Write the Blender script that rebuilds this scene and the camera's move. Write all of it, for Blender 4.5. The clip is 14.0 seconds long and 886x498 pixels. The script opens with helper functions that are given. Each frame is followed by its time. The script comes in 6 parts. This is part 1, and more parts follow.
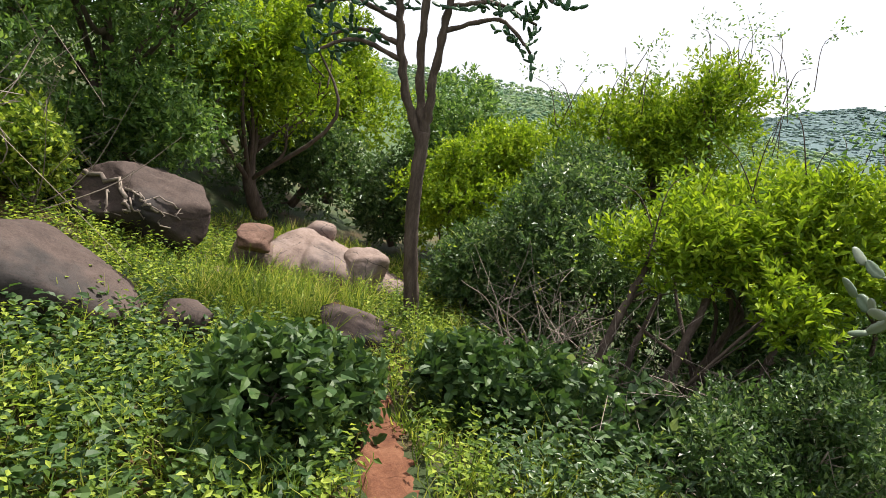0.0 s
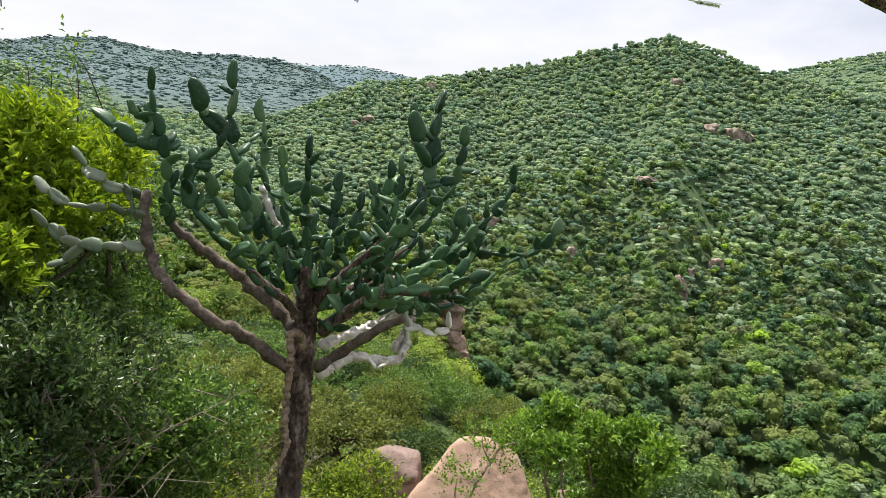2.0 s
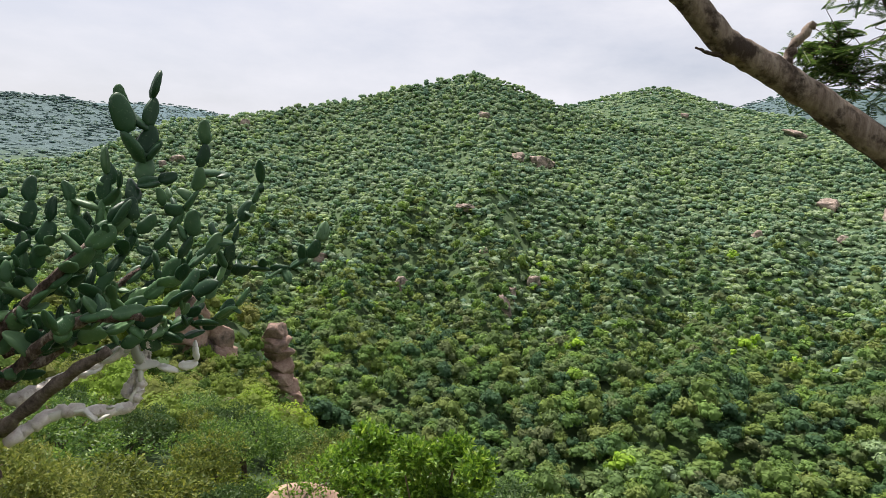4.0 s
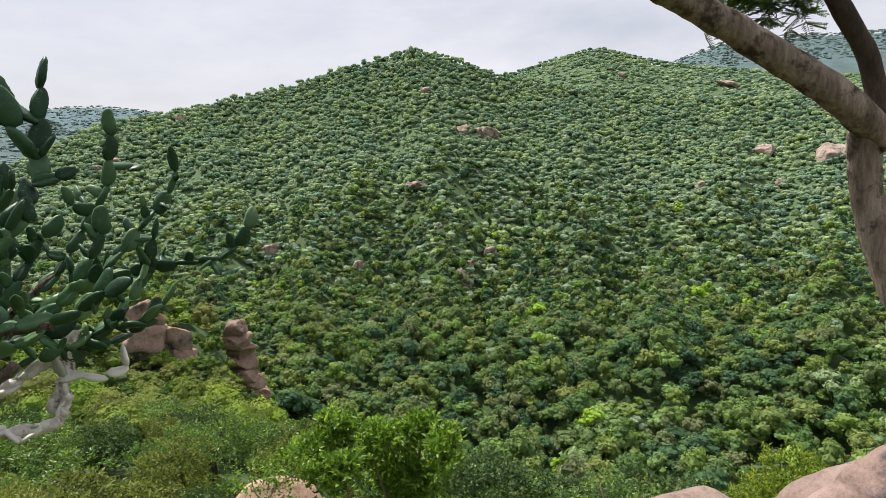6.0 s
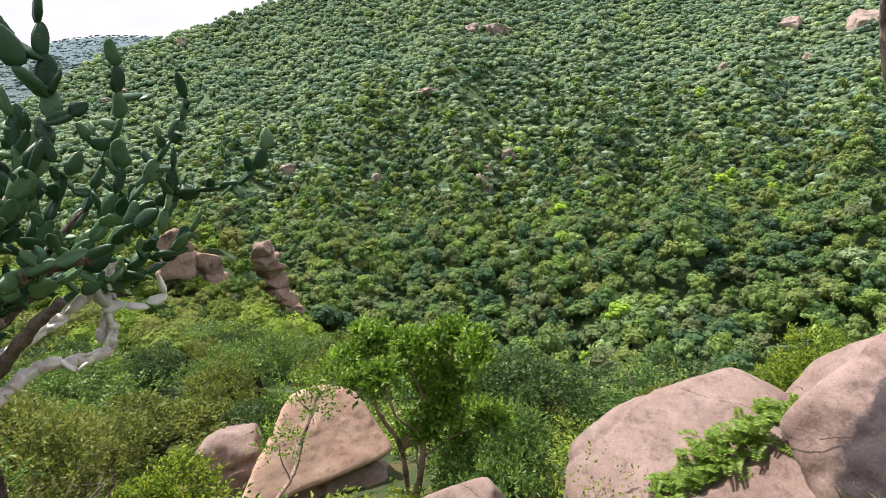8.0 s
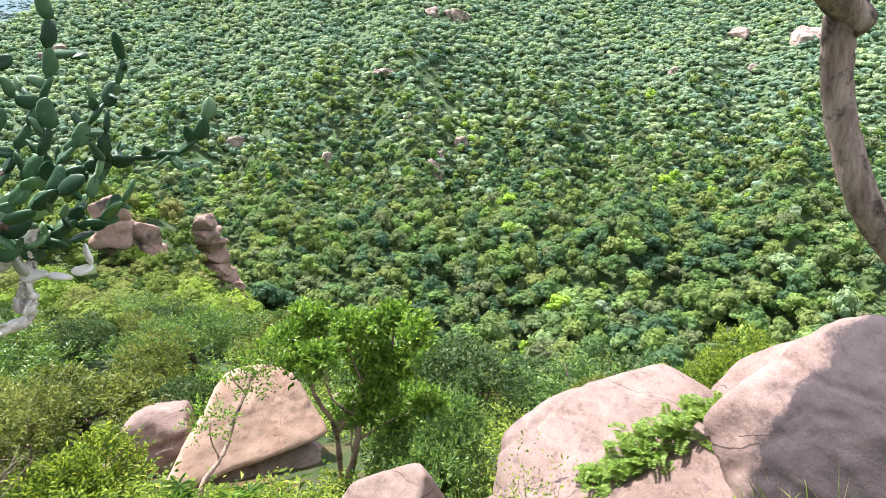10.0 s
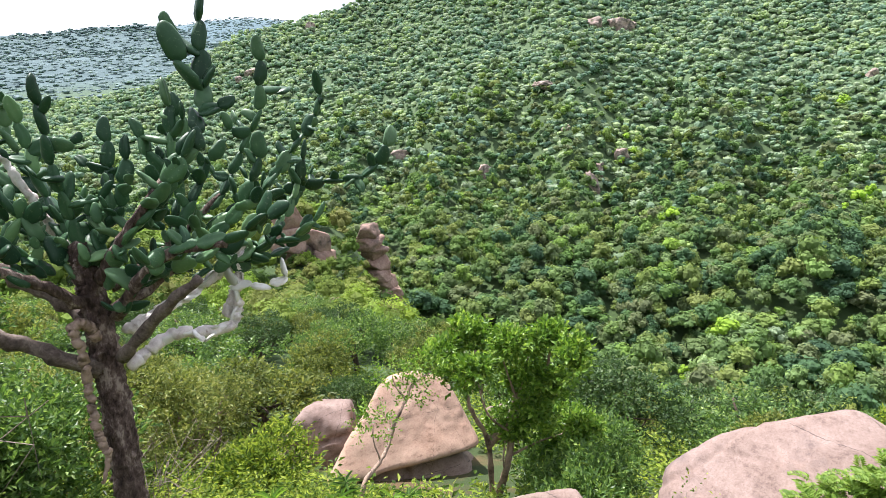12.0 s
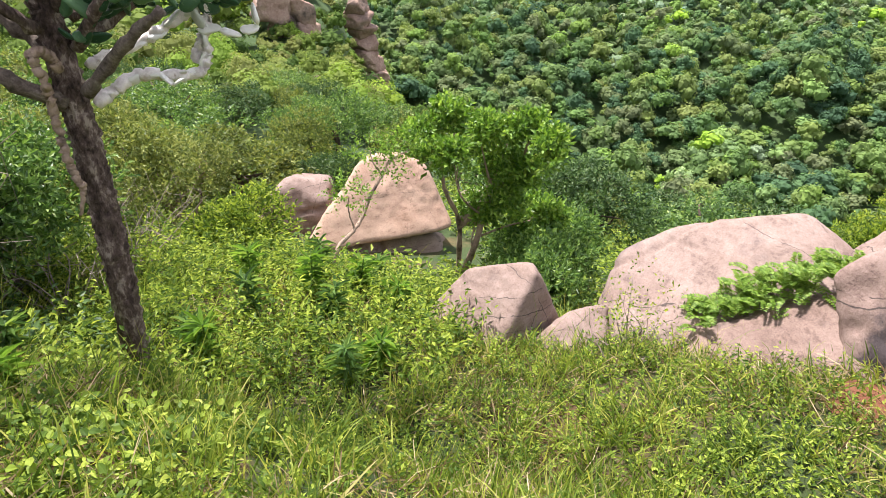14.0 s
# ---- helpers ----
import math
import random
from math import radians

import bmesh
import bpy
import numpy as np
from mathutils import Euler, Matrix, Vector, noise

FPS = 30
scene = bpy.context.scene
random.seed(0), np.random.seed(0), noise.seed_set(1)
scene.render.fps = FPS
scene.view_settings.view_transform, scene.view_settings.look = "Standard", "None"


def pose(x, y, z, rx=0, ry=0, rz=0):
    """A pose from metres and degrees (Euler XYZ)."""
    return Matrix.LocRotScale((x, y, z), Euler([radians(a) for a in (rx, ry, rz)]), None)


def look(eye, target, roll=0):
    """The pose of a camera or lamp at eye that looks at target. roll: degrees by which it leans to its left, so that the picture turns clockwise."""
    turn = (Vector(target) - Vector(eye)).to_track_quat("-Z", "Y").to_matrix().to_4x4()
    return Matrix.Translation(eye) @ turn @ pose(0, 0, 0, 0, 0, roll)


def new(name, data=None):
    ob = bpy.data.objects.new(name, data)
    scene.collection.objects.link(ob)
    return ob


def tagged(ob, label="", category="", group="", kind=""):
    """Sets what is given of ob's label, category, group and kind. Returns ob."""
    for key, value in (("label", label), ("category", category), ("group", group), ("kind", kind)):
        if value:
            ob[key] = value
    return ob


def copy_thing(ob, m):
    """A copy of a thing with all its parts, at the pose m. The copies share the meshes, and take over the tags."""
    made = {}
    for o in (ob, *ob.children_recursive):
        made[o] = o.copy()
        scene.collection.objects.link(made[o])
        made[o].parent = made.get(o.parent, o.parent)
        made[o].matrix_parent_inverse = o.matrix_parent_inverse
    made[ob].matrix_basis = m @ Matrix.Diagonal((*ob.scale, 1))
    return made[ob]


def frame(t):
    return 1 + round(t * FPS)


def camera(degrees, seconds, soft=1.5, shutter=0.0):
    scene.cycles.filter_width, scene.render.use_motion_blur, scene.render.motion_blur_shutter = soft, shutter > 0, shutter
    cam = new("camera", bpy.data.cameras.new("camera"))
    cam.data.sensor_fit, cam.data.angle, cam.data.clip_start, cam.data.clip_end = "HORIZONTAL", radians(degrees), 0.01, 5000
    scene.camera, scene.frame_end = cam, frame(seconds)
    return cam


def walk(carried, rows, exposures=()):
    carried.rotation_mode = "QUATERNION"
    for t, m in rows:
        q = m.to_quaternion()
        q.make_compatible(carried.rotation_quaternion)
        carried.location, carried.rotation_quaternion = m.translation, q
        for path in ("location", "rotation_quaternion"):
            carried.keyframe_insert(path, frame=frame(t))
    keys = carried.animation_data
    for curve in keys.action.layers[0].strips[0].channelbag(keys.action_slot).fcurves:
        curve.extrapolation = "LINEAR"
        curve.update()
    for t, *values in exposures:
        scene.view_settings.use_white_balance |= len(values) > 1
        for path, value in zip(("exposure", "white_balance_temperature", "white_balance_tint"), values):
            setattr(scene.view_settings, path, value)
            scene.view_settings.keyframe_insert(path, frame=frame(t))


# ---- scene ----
cam = camera(70.28, 14.0, 0.4)
PATH = [
    (0.0, pose(0.000, -0.000, 1.600, 80.23, -6.43, 1.10)),
    (0.5, pose(0.079, 0.036, 1.656, 81.91, -7.01, -15.04)),
    (1.0, pose(0.190, 0.015, 1.677, 85.87, -6.50, -36.45)),
    (1.5, pose(0.331, -0.011, 1.653, 81.95, -5.01, -52.63)),
    (2.0, pose(0.523, -0.080, 1.638, 80.95, -5.65, -59.57)),
    (2.5, pose(0.712, -0.090, 1.596, 83.71, -5.94, -65.25)),
    (3.0, pose(0.899, -0.109, 1.539, 82.60, -7.94, -70.26)),
    (3.5, pose(1.099, -0.227, 1.476, 83.53, -3.64, -73.67)),
    (3.7, pose(1.155, -0.267, 1.439, 84.75, -3.72, -74.67)),
    (6.0, pose(1.377, -0.402, 1.354, 83.21, 2.22, -80.00)),
    (6.5, pose(1.410, -0.360, 1.436, 84.93, 2.38, -77.71)),
    (7.0, pose(1.388, -0.372, 1.439, 80.29, 4.34, -78.80)),
    (7.5, pose(1.361, -0.396, 1.365, 76.29, 7.02, -79.15)),
    (8.0, pose(1.367, -0.398, 1.359, 74.88, 6.82, -79.01)),
    (8.5, pose(1.374, -0.398, 1.360, 75.12, 5.30, -81.67)),
    (11.0, pose(1.421, -0.422, 1.358, 72.60, 1.71, -82.43)),
    (11.5, pose(1.321, -0.389, 1.424, 73.72, 4.92, -77.86)),
    (12.0, pose(1.348, -0.348, 1.450, 75.12, 4.31, -68.82)),
    (12.5, pose(1.328, -0.305, 1.384, 69.66, 1.22, -63.76)),
    (13.0, pose(1.267, -0.390, 1.445, 65.23, 2.61, -66.35)),
    (13.5, pose(1.302, -0.415, 1.355, 59.27, 1.54, -72.34)),
    (14.0, pose(1.303, -0.437, 1.314, 56.36, -0.62, -68.20)),
]
walk(cam, PATH, [(0.0, 0.91, 6500, 12), (0.5, 0.91, 6500, 12), (1.0, 0.26, 6500, 12), (1.5, 0.31, 6500, 12), (2.0, 0.66, 6500, 13), (2.5, 0.44, 6500, 13), (3.0, 0.14, 6500, 13), (3.7, 0.44, 6500, 14), (6.0, 0.41, 6500, 14), (6.5, 0.12, 6500, 14), (7.0, 0.46, 6500, 16), (7.5, 0.61, 6500, 18), (8.7, 1.01, 6300, 18), (11.0, 1.51, 6000, 18), (11.5, 1.34, 6000, 18), (12.0, 1.14, 6050, 18), (12.5, 1.28, 6100, 18), (13.0, 1.36, 6200, 18), (14.0, 1.26, 6250, 18)])

# world: hazy bright sky with thin cloud, sun ahead and high
SUN_AZ, SUN_EL = 36.0, 62.0
world = bpy.data.worlds.new("sky")
scene.world = world
world.use_nodes = True
wn, wl = world.node_tree.nodes, world.node_tree.links
wn.clear()
sky = wn.new("ShaderNodeTexSky")
sky.sky_type = "NISHITA"
sky.sun_disc = False
sky.sun_elevation = radians(SUN_EL)
sky.sun_rotation = radians(SUN_AZ)
sky.dust_density = 4.0
bg_sky = wn.new("ShaderNodeBackground")
bg_sky.inputs["Strength"].default_value = 0.09
wl.new(sky.outputs[0], bg_sky.inputs["Color"])
bg_cloud = wn.new("ShaderNodeBackground")
bg_cloud.inputs["Color"].default_value = (0.93, 0.95, 1.0, 1)
bg_cloud.inputs["Strength"].default_value = 0.7
coord = wn.new("ShaderNodeTexCoord")
flat = wn.new("ShaderNodeMapping")
flat.inputs["Scale"].default_value = (1.0, 1.0, 3.0)
cloud = wn.new("ShaderNodeTexNoise")
cloud.inputs["Scale"].default_value = 2.3
cloud.inputs["Detail"].default_value = 7.0
cloud.inputs["Roughness"].default_value = 0.6
cloud_ramp = wn.new("ShaderNodeValToRGB")
cloud_ramp.color_ramp.elements[0].position = 0.30
cloud_ramp.color_ramp.elements[0].color = (0.45, 0.45, 0.45, 1)
cloud_ramp.color_ramp.elements[1].position = 0.62
cloud_ramp.color_ramp.elements[1].color = (0.97, 0.97, 0.97, 1)
sky_mix = wn.new("ShaderNodeMixShader")
wout = wn.new("ShaderNodeOutputWorld")
wl.new(coord.outputs["Generated"], flat.inputs["Vector"])
wl.new(flat.outputs[0], cloud.inputs["Vector"])
wl.new(cloud.outputs["Fac"], cloud_ramp.inputs["Fac"])
wl.new(cloud_ramp.outputs["Color"], sky_mix.inputs["Fac"])
wl.new(bg_sky.outputs[0], sky_mix.inputs[1])
wl.new(bg_cloud.outputs[0], sky_mix.inputs[2])
wl.new(sky_mix.outputs[0], wout.inputs["Surface"])

sun_data = bpy.data.lights.new("sun", "SUN")
sun_data.energy = 5.0
sun_data.angle = radians(1.5)
sun_data.color = (1.0, 0.95, 0.86)
sun = new("sun", sun_data)
sun_dir = Vector((math.sin(radians(SUN_AZ)) * math.cos(radians(SUN_EL)), math.cos(radians(SUN_AZ)) * math.cos(radians(SUN_EL)), math.sin(radians(SUN_EL))))
sun.matrix_world = look(sun_dir * 60.0, (0, 0, 0))

# ---- materials ----
def ramp(nodes, stops):
    r = nodes.new("ShaderNodeValToRGB")
    el = r.color_ramp.elements
    while len(el) < len(stops):
        el.new(0.5)
    for e, (p, c) in zip(el, stops):
        e.position = p
        e.color = (*c, 1)
    return r


def base_mat(name):
    m = bpy.data.materials.new(name)
    m.use_nodes = True
    n, l = m.node_tree.nodes, m.node_tree.links
    return m, n, l, n["Principled BSDF"], n["Material Output"]


def noise_node(n, l, scale, detail=5.0, rough=0.6, coord_out=None, stretch=None):
    t = n.new("ShaderNodeTexNoise")
    t.inputs["Scale"].default_value = scale
    t.inputs["Detail"].default_value = detail
    t.inputs["Roughness"].default_value = rough
    if coord_out is None:
        coord_out = n.new("ShaderNodeNewGeometry").outputs["Position"]
    if stretch:
        mp = n.new("ShaderNodeMapping")
        mp.inputs["Scale"].default_value = stretch
        l.new(coord_out, mp.inputs["Vector"])
        coord_out = mp.outputs[0]
    l.new(coord_out, t.inputs["Vector"])
    return t


def mix_col(n, l, fac, a, b, mode="MIX"):
    x = n.new("ShaderNodeMix")
    x.data_type = "RGBA"
    x.blend_type = mode
    for sock, v in ((x.inputs["Factor"], fac), (x.inputs["A"], a), (x.inputs["B"], b)):
        if isinstance(v, bpy.types.NodeSocket):
            l.new(v, sock)
        elif isinstance(v, (int, float)):
            sock.default_value = v
        else:
            sock.default_value = (*v, 1)
    return x.outputs["Result"]


def leaf_mat(name, stops, rough=0.45, through_light=0.35, patch=2.0, patch_amount=0.35, gloss=0.25):
    """Foliage: each leaf its own tone, larger patches of tone, light through the blade."""
    m, n, l, bsdf, out = base_mat(name)
    geo = n.new("ShaderNodeNewGeometry")
    r = ramp(n, stops)
    big = noise_node(n, l, patch, 2.0)
    mixf = n.new("ShaderNodeMix")
    mixf.data_type = "FLOAT"
    mixf.inputs["Factor"].default_value = patch_amount
    l.new(geo.outputs["Random Per Island"], mixf.inputs["A"])
    l.new(big.outputs["Fac"], mixf.inputs["B"])
    l.new(mixf.outputs["Result"], r.inputs["Fac"])
    l.new(r.outputs["Color"], bsdf.inputs["Base Color"])
    bsdf.inputs["Roughness"].default_value = rough
    bsdf.inputs["Specular IOR Level"].default_value = gloss
    tr = n.new("ShaderNodeBsdfTranslucent")
    warm = mix_col(n, l, 1.0, r.outputs["Color"], (1.2, 1.15, 0.7), "MULTIPLY")
    l.new(warm, tr.inputs["Color"])
    ms = n.new("ShaderNodeMixShader")
    ms.inputs["Fac"].default_value = through_light
    l.new(bsdf.outputs[0], ms.inputs[1])
    l.new(tr.outputs[0], ms.inputs[2])
    l.new(ms.outputs[0], out.inputs["Surface"])
    return m


def surface_mat(name, stops, scale, fine_scale, rough=0.85, bump=0.4, bump_dist=0.02, stain=None, stain_scale=0.8, stretch=None, stain_range=(0.5, 0.66), local=False, cracks=0.0, stain_way=None, gloss=0.25):
    """Stone, bark, soil: two scales of tone, stains with shapes of their own, fine relief."""
    m, n, l, bsdf, out = base_mat(name)
    co = n.new("ShaderNodeTexCoord").outputs["Object"] if local else None
    a = noise_node(n, l, scale, 6.0, 0.6, co, stretch)
    b = noise_node(n, l, fine_scale, 8.0, 0.7, co, stretch)
    r = ramp(n, stops)
    mixf = n.new("ShaderNodeMix")
    mixf.data_type = "FLOAT"
    mixf.inputs["Factor"].default_value = 0.45
    l.new(a.outputs["Fac"], mixf.inputs["A"])
    l.new(b.outputs["Fac"], mixf.inputs["B"])
    l.new(mixf.outputs["Result"], r.inputs["Fac"])
    col = r.outputs["Color"]
    if stain:
        s = noise_node(n, l, stain_scale, 9.0, 0.68, co)
        sr = ramp(n, [(stain_range[0], (0, 0, 0)), (stain_range[1], (1, 1, 1))])
        spread = s.outputs["Fac"]
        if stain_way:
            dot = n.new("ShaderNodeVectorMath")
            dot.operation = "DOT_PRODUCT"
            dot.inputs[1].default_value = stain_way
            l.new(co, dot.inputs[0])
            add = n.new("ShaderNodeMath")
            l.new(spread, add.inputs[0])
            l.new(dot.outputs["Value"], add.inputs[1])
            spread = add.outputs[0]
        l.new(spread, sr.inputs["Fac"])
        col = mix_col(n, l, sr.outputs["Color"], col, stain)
    if cracks:
        speck = noise_node(n, l, 85.0, 3.0, 0.8, co)
        pr = ramp(n, [(0.34, (0.66, 0.64, 0.63)), (0.44, (0.97, 0.97, 0.97)), (0.58, (1.0, 1.0, 1.0)), (0.7, (1.18, 1.17, 1.16))])
        l.new(speck.outputs["Fac"], pr.inputs["Fac"])
        col = mix_col(n, l, 1.0, col, pr.outputs["Color"], "MULTIPLY")
        blotch = noise_node(n, l, 5.0, 8.0, 0.78, co, (1.0, 1.0, 2.6))
        br = ramp(n, [(0.34, (0.58, 0.55, 0.54)), (0.46, (0.96, 0.95, 0.94)), (0.55, (1.02, 1.02, 1.02)), (0.68, (1.22, 1.2, 1.18))])
        l.new(blotch.outputs["Fac"], br.inputs["Fac"])
        col = mix_col(n, l, 1.0, col, br.outputs["Color"], "MULTIPLY")
        warp = noise_node(n, l, 1.7, 5.0, 0.6, co)
        src = n.new("ShaderNodeVectorMath")
        src.operation = "MULTIPLY_ADD"
        src.inputs[1].default_value = (0.22, 0.22, 0.22)
        l.new(warp.outputs["Color"], src.inputs[0])
        l.new(co, src.inputs[2])
        for normal, off, wide in (((0.35, 0.3, 0.88), 0.30, 0.009), ((0.75, -0.55, 0.35), 0.28, 0.006), ((-0.5, 0.75, 0.4), 0.05, 0.006), ((0.2, 0.4, 0.9), 0.52, 0.006), ((0.6, 0.5, 0.6), -0.1, 0.005)):
            dot = n.new("ShaderNodeVectorMath")
            dot.operation = "DOT_PRODUCT"
            dot.inputs[1].default_value = normal
            l.new(src.outputs[0], dot.inputs[0])
            gap_ = n.new("ShaderNodeMath")
            gap_.operation = "COMPARE"
            gap_.inputs[1].default_value = off
            gap_.inputs[2].default_value = wide * cracks * 0.45
            l.new(dot.outputs["Value"], gap_.inputs[0])
            where = noise_node(n, l, 2.0 + off * 5, 3.0, 0.6, co)
            wr = ramp(n, [(0.42, (0, 0, 0)), (0.52, (0.85, 0.85, 0.85))])
            l.new(where.outputs["Fac"], wr.inputs["Fac"])
            f = n.new("ShaderNodeMath")
            f.operation = "MULTIPLY"
            l.new(gap_.outputs[0], f.inputs[0])
            l.new(wr.outputs["Color"], f.inputs[1])
            col = mix_col(n, l, f.outputs[0], col, (0.05, 0.04, 0.036))
    l.new(col, bsdf.inputs["Base Color"])
    bsdf.inputs["Roughness"].default_value = rough
    bsdf.inputs["Specular IOR Level"].default_value = gloss
    bm = n.new("ShaderNodeBump")
    bm.inputs["Strength"].default_value = bump
    bm.inputs["Distance"].default_value = bump_dist
    l.new(b.outputs["Fac"], bm.inputs["Height"])
    l.new(bm.outputs[0], bsdf.inputs["Normal"])
    return m


def ground_mat():
    """Red-brown soil with litter near by; low green undergrowth under the woods, and haze painted in as blue-green on
    the farthest ridges.
    """
    m = surface_mat("soil_with_litter", [(0.3, (0.03, 0.026, 0.014)), (0.45, (0.055, 0.048, 0.02)), (0.58, (0.12, 0.068, 0.035)), (0.75, (0.22, 0.12, 0.065))], 1.3, 30.0, 0.95, 0.5, 0.03, (0.03, 0.045, 0.014), 0.6, None, (0.42, 0.55))
    n, l = m.node_tree.nodes, m.node_tree.links
    bsdf = n["Principled BSDF"]
    near = bsdf.inputs["Base Color"].links[0].from_socket
    pos = n.new("ShaderNodeNewGeometry").outputs["Position"]
    far = n.new("ShaderNodeVectorMath")
    far.operation = "LENGTH"
    l.new(pos, far.inputs[0])
    rng_ = n.new("ShaderNodeMapRange")
    rng_.inputs["From Min"].default_value = 10.0
    rng_.inputs["From Max"].default_value = 26.0
    l.new(far.outputs["Value"], rng_.inputs["Value"])
    tone = noise_node(n, l, 0.25, 6.0, 0.7)
    r = ramp(n, [(0.3, (0.03, 0.055, 0.02)), (0.55, (0.05, 0.085, 0.028)), (0.75, (0.075, 0.11, 0.035))])
    l.new(tone.outputs["Fac"], r.inputs["Fac"])
    slope = mix_col(n, l, rng_.outputs["Result"], near, r.outputs["Color"])
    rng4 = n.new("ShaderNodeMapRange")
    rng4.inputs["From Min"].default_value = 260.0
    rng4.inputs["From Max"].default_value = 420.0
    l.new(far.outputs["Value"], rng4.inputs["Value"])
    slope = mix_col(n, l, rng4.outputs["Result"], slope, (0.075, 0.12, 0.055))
    # blue tint far off and on the far ridge: haze put into the base colour
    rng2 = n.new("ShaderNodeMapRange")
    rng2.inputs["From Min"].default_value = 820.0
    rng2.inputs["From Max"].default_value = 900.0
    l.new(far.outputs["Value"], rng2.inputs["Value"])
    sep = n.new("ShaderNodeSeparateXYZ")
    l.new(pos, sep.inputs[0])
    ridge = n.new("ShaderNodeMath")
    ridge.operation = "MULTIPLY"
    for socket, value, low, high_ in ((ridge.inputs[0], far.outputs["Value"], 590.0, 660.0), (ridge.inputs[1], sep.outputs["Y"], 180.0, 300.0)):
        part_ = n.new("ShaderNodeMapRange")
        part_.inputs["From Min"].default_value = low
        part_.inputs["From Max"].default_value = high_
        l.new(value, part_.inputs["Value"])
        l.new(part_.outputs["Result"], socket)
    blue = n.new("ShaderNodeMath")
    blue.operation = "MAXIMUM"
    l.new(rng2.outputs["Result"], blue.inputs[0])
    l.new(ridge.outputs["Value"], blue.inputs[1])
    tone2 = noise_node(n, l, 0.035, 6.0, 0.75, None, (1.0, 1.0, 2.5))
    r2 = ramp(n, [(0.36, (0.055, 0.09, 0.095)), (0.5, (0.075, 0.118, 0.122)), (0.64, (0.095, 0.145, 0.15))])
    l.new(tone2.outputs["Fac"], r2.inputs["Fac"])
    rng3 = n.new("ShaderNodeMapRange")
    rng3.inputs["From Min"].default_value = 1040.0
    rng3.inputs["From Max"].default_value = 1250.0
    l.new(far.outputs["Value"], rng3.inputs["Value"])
    far_haze = mix_col(n, l, rng3.outputs["Result"], r2.outputs["Color"], (0.085, 0.14, 0.16))
    l.new(mix_col(n, l, blue.outputs["Value"], slope, far_haze), bsdf.inputs["Base Color"])
    return m


M_GROUND = ground_mat()
M_PATH = surface_mat("red_earth", [(0.3, (0.06, 0.024, 0.014)), (0.5, (0.13, 0.052, 0.027)), (0.72, (0.22, 0.105, 0.06))], 4.0, 45.0, 0.95, 0.6, 0.02)
M_ROCK = surface_mat("pink_granite", [(0.3, (0.117, 0.078, 0.064)), (0.42, (0.195, 0.140, 0.117)), (0.56, (0.250, 0.187, 0.160)), (0.72, (0.312, 0.246, 0.218))], 2.2, 38.0, 0.85, 0.35, 0.012, (0.12, 0.095, 0.088), 0.9, None, (0.52, 0.66), True, 1.1)
M_ROCK_DARK = surface_mat("weathered_granite", [(0.28, (0.102, 0.068, 0.055)), (0.45, (0.178, 0.123, 0.102)), (0.6, (0.230, 0.166, 0.140)), (0.75, (0.289, 0.221, 0.196))], 2.2, 38.0, 0.85, 0.5, 0.015, (0.055, 0.046, 0.045), 0.7, None, (0.52, 0.62), True, 1.2)
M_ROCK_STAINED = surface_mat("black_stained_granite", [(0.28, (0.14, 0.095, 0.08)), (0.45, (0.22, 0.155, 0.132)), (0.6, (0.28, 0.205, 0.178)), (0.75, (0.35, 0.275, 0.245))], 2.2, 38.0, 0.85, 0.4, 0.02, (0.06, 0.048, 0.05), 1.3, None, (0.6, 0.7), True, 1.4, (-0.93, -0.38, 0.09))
# dark grey granite: the tree shade over the path boulders is in its colour
M_ROCK_GREY_SHADE = surface_mat("tree_shade_grey_granite", [(0.28, (0.0324, 0.0231, 0.0198)), (0.45, (0.0648, 0.0462, 0.0396)), (0.6, (0.0922, 0.0666, 0.0568)), (0.75, (0.1296, 0.0972, 0.0845))], 2.0, 38.0, 0.88, 0.5, 0.015, (0.04, 0.035, 0.033), 0.6, None, (0.52, 0.62), True, 1.0)
M_ROCK_ORANGE = surface_mat("orange_granite", [(0.28, (0.26, 0.155, 0.105)), (0.45, (0.36, 0.24, 0.175)), (0.62, (0.42, 0.3, 0.225)), (0.78, (0.48, 0.37, 0.29))], 1.4, 30.0, 0.85, 0.3, 0.012, (0.3, 0.22, 0.17), 0.9, None, (0.58, 0.75), True, 0.6)
M_BARK = surface_mat("dark_bark", [(0.3, (0.03, 0.022, 0.017)), (0.5, (0.085, 0.062, 0.048)), (0.7, (0.17, 0.13, 0.105))], 9.0, 40.0, 0.9, 0.8, 0.02, None, 1.0, (1, 1, 0.25))
M_BARK_PALE = surface_mat("smooth_pale_bark", [(0.3, (0.16, 0.11, 0.08)), (0.5, (0.32, 0.235, 0.175)), (0.7, (0.42, 0.33, 0.26))], 6.0, 50.0, 0.8, 0.4, 0.01, (0.09, 0.065, 0.05), 3.0, None, (0.5, 0.62))
M_BARK_EDGE = surface_mat("streaked_grey_bark", [(0.32, (0.08, 0.056, 0.043)), (0.46, (0.21, 0.16, 0.128)), (0.58, (0.34, 0.275, 0.225)), (0.72, (0.5, 0.42, 0.36))], 16.0, 60.0, 0.85, 0.6, 0.012, (0.06, 0.043, 0.035), 7.0, (1, 1, 0.2), (0.5, 0.6))
M_CACTUS_BARK = surface_mat("scaly_grey_bark", [(0.38, (0.025, 0.018, 0.015)), (0.46, (0.085, 0.058, 0.048)), (0.53, (0.16, 0.115, 0.095)), (0.6, (0.38, 0.31, 0.26))], 13.0, 45.0, 0.9, 1.0, 0.03, None, 1.0, (1, 1, 0.45))
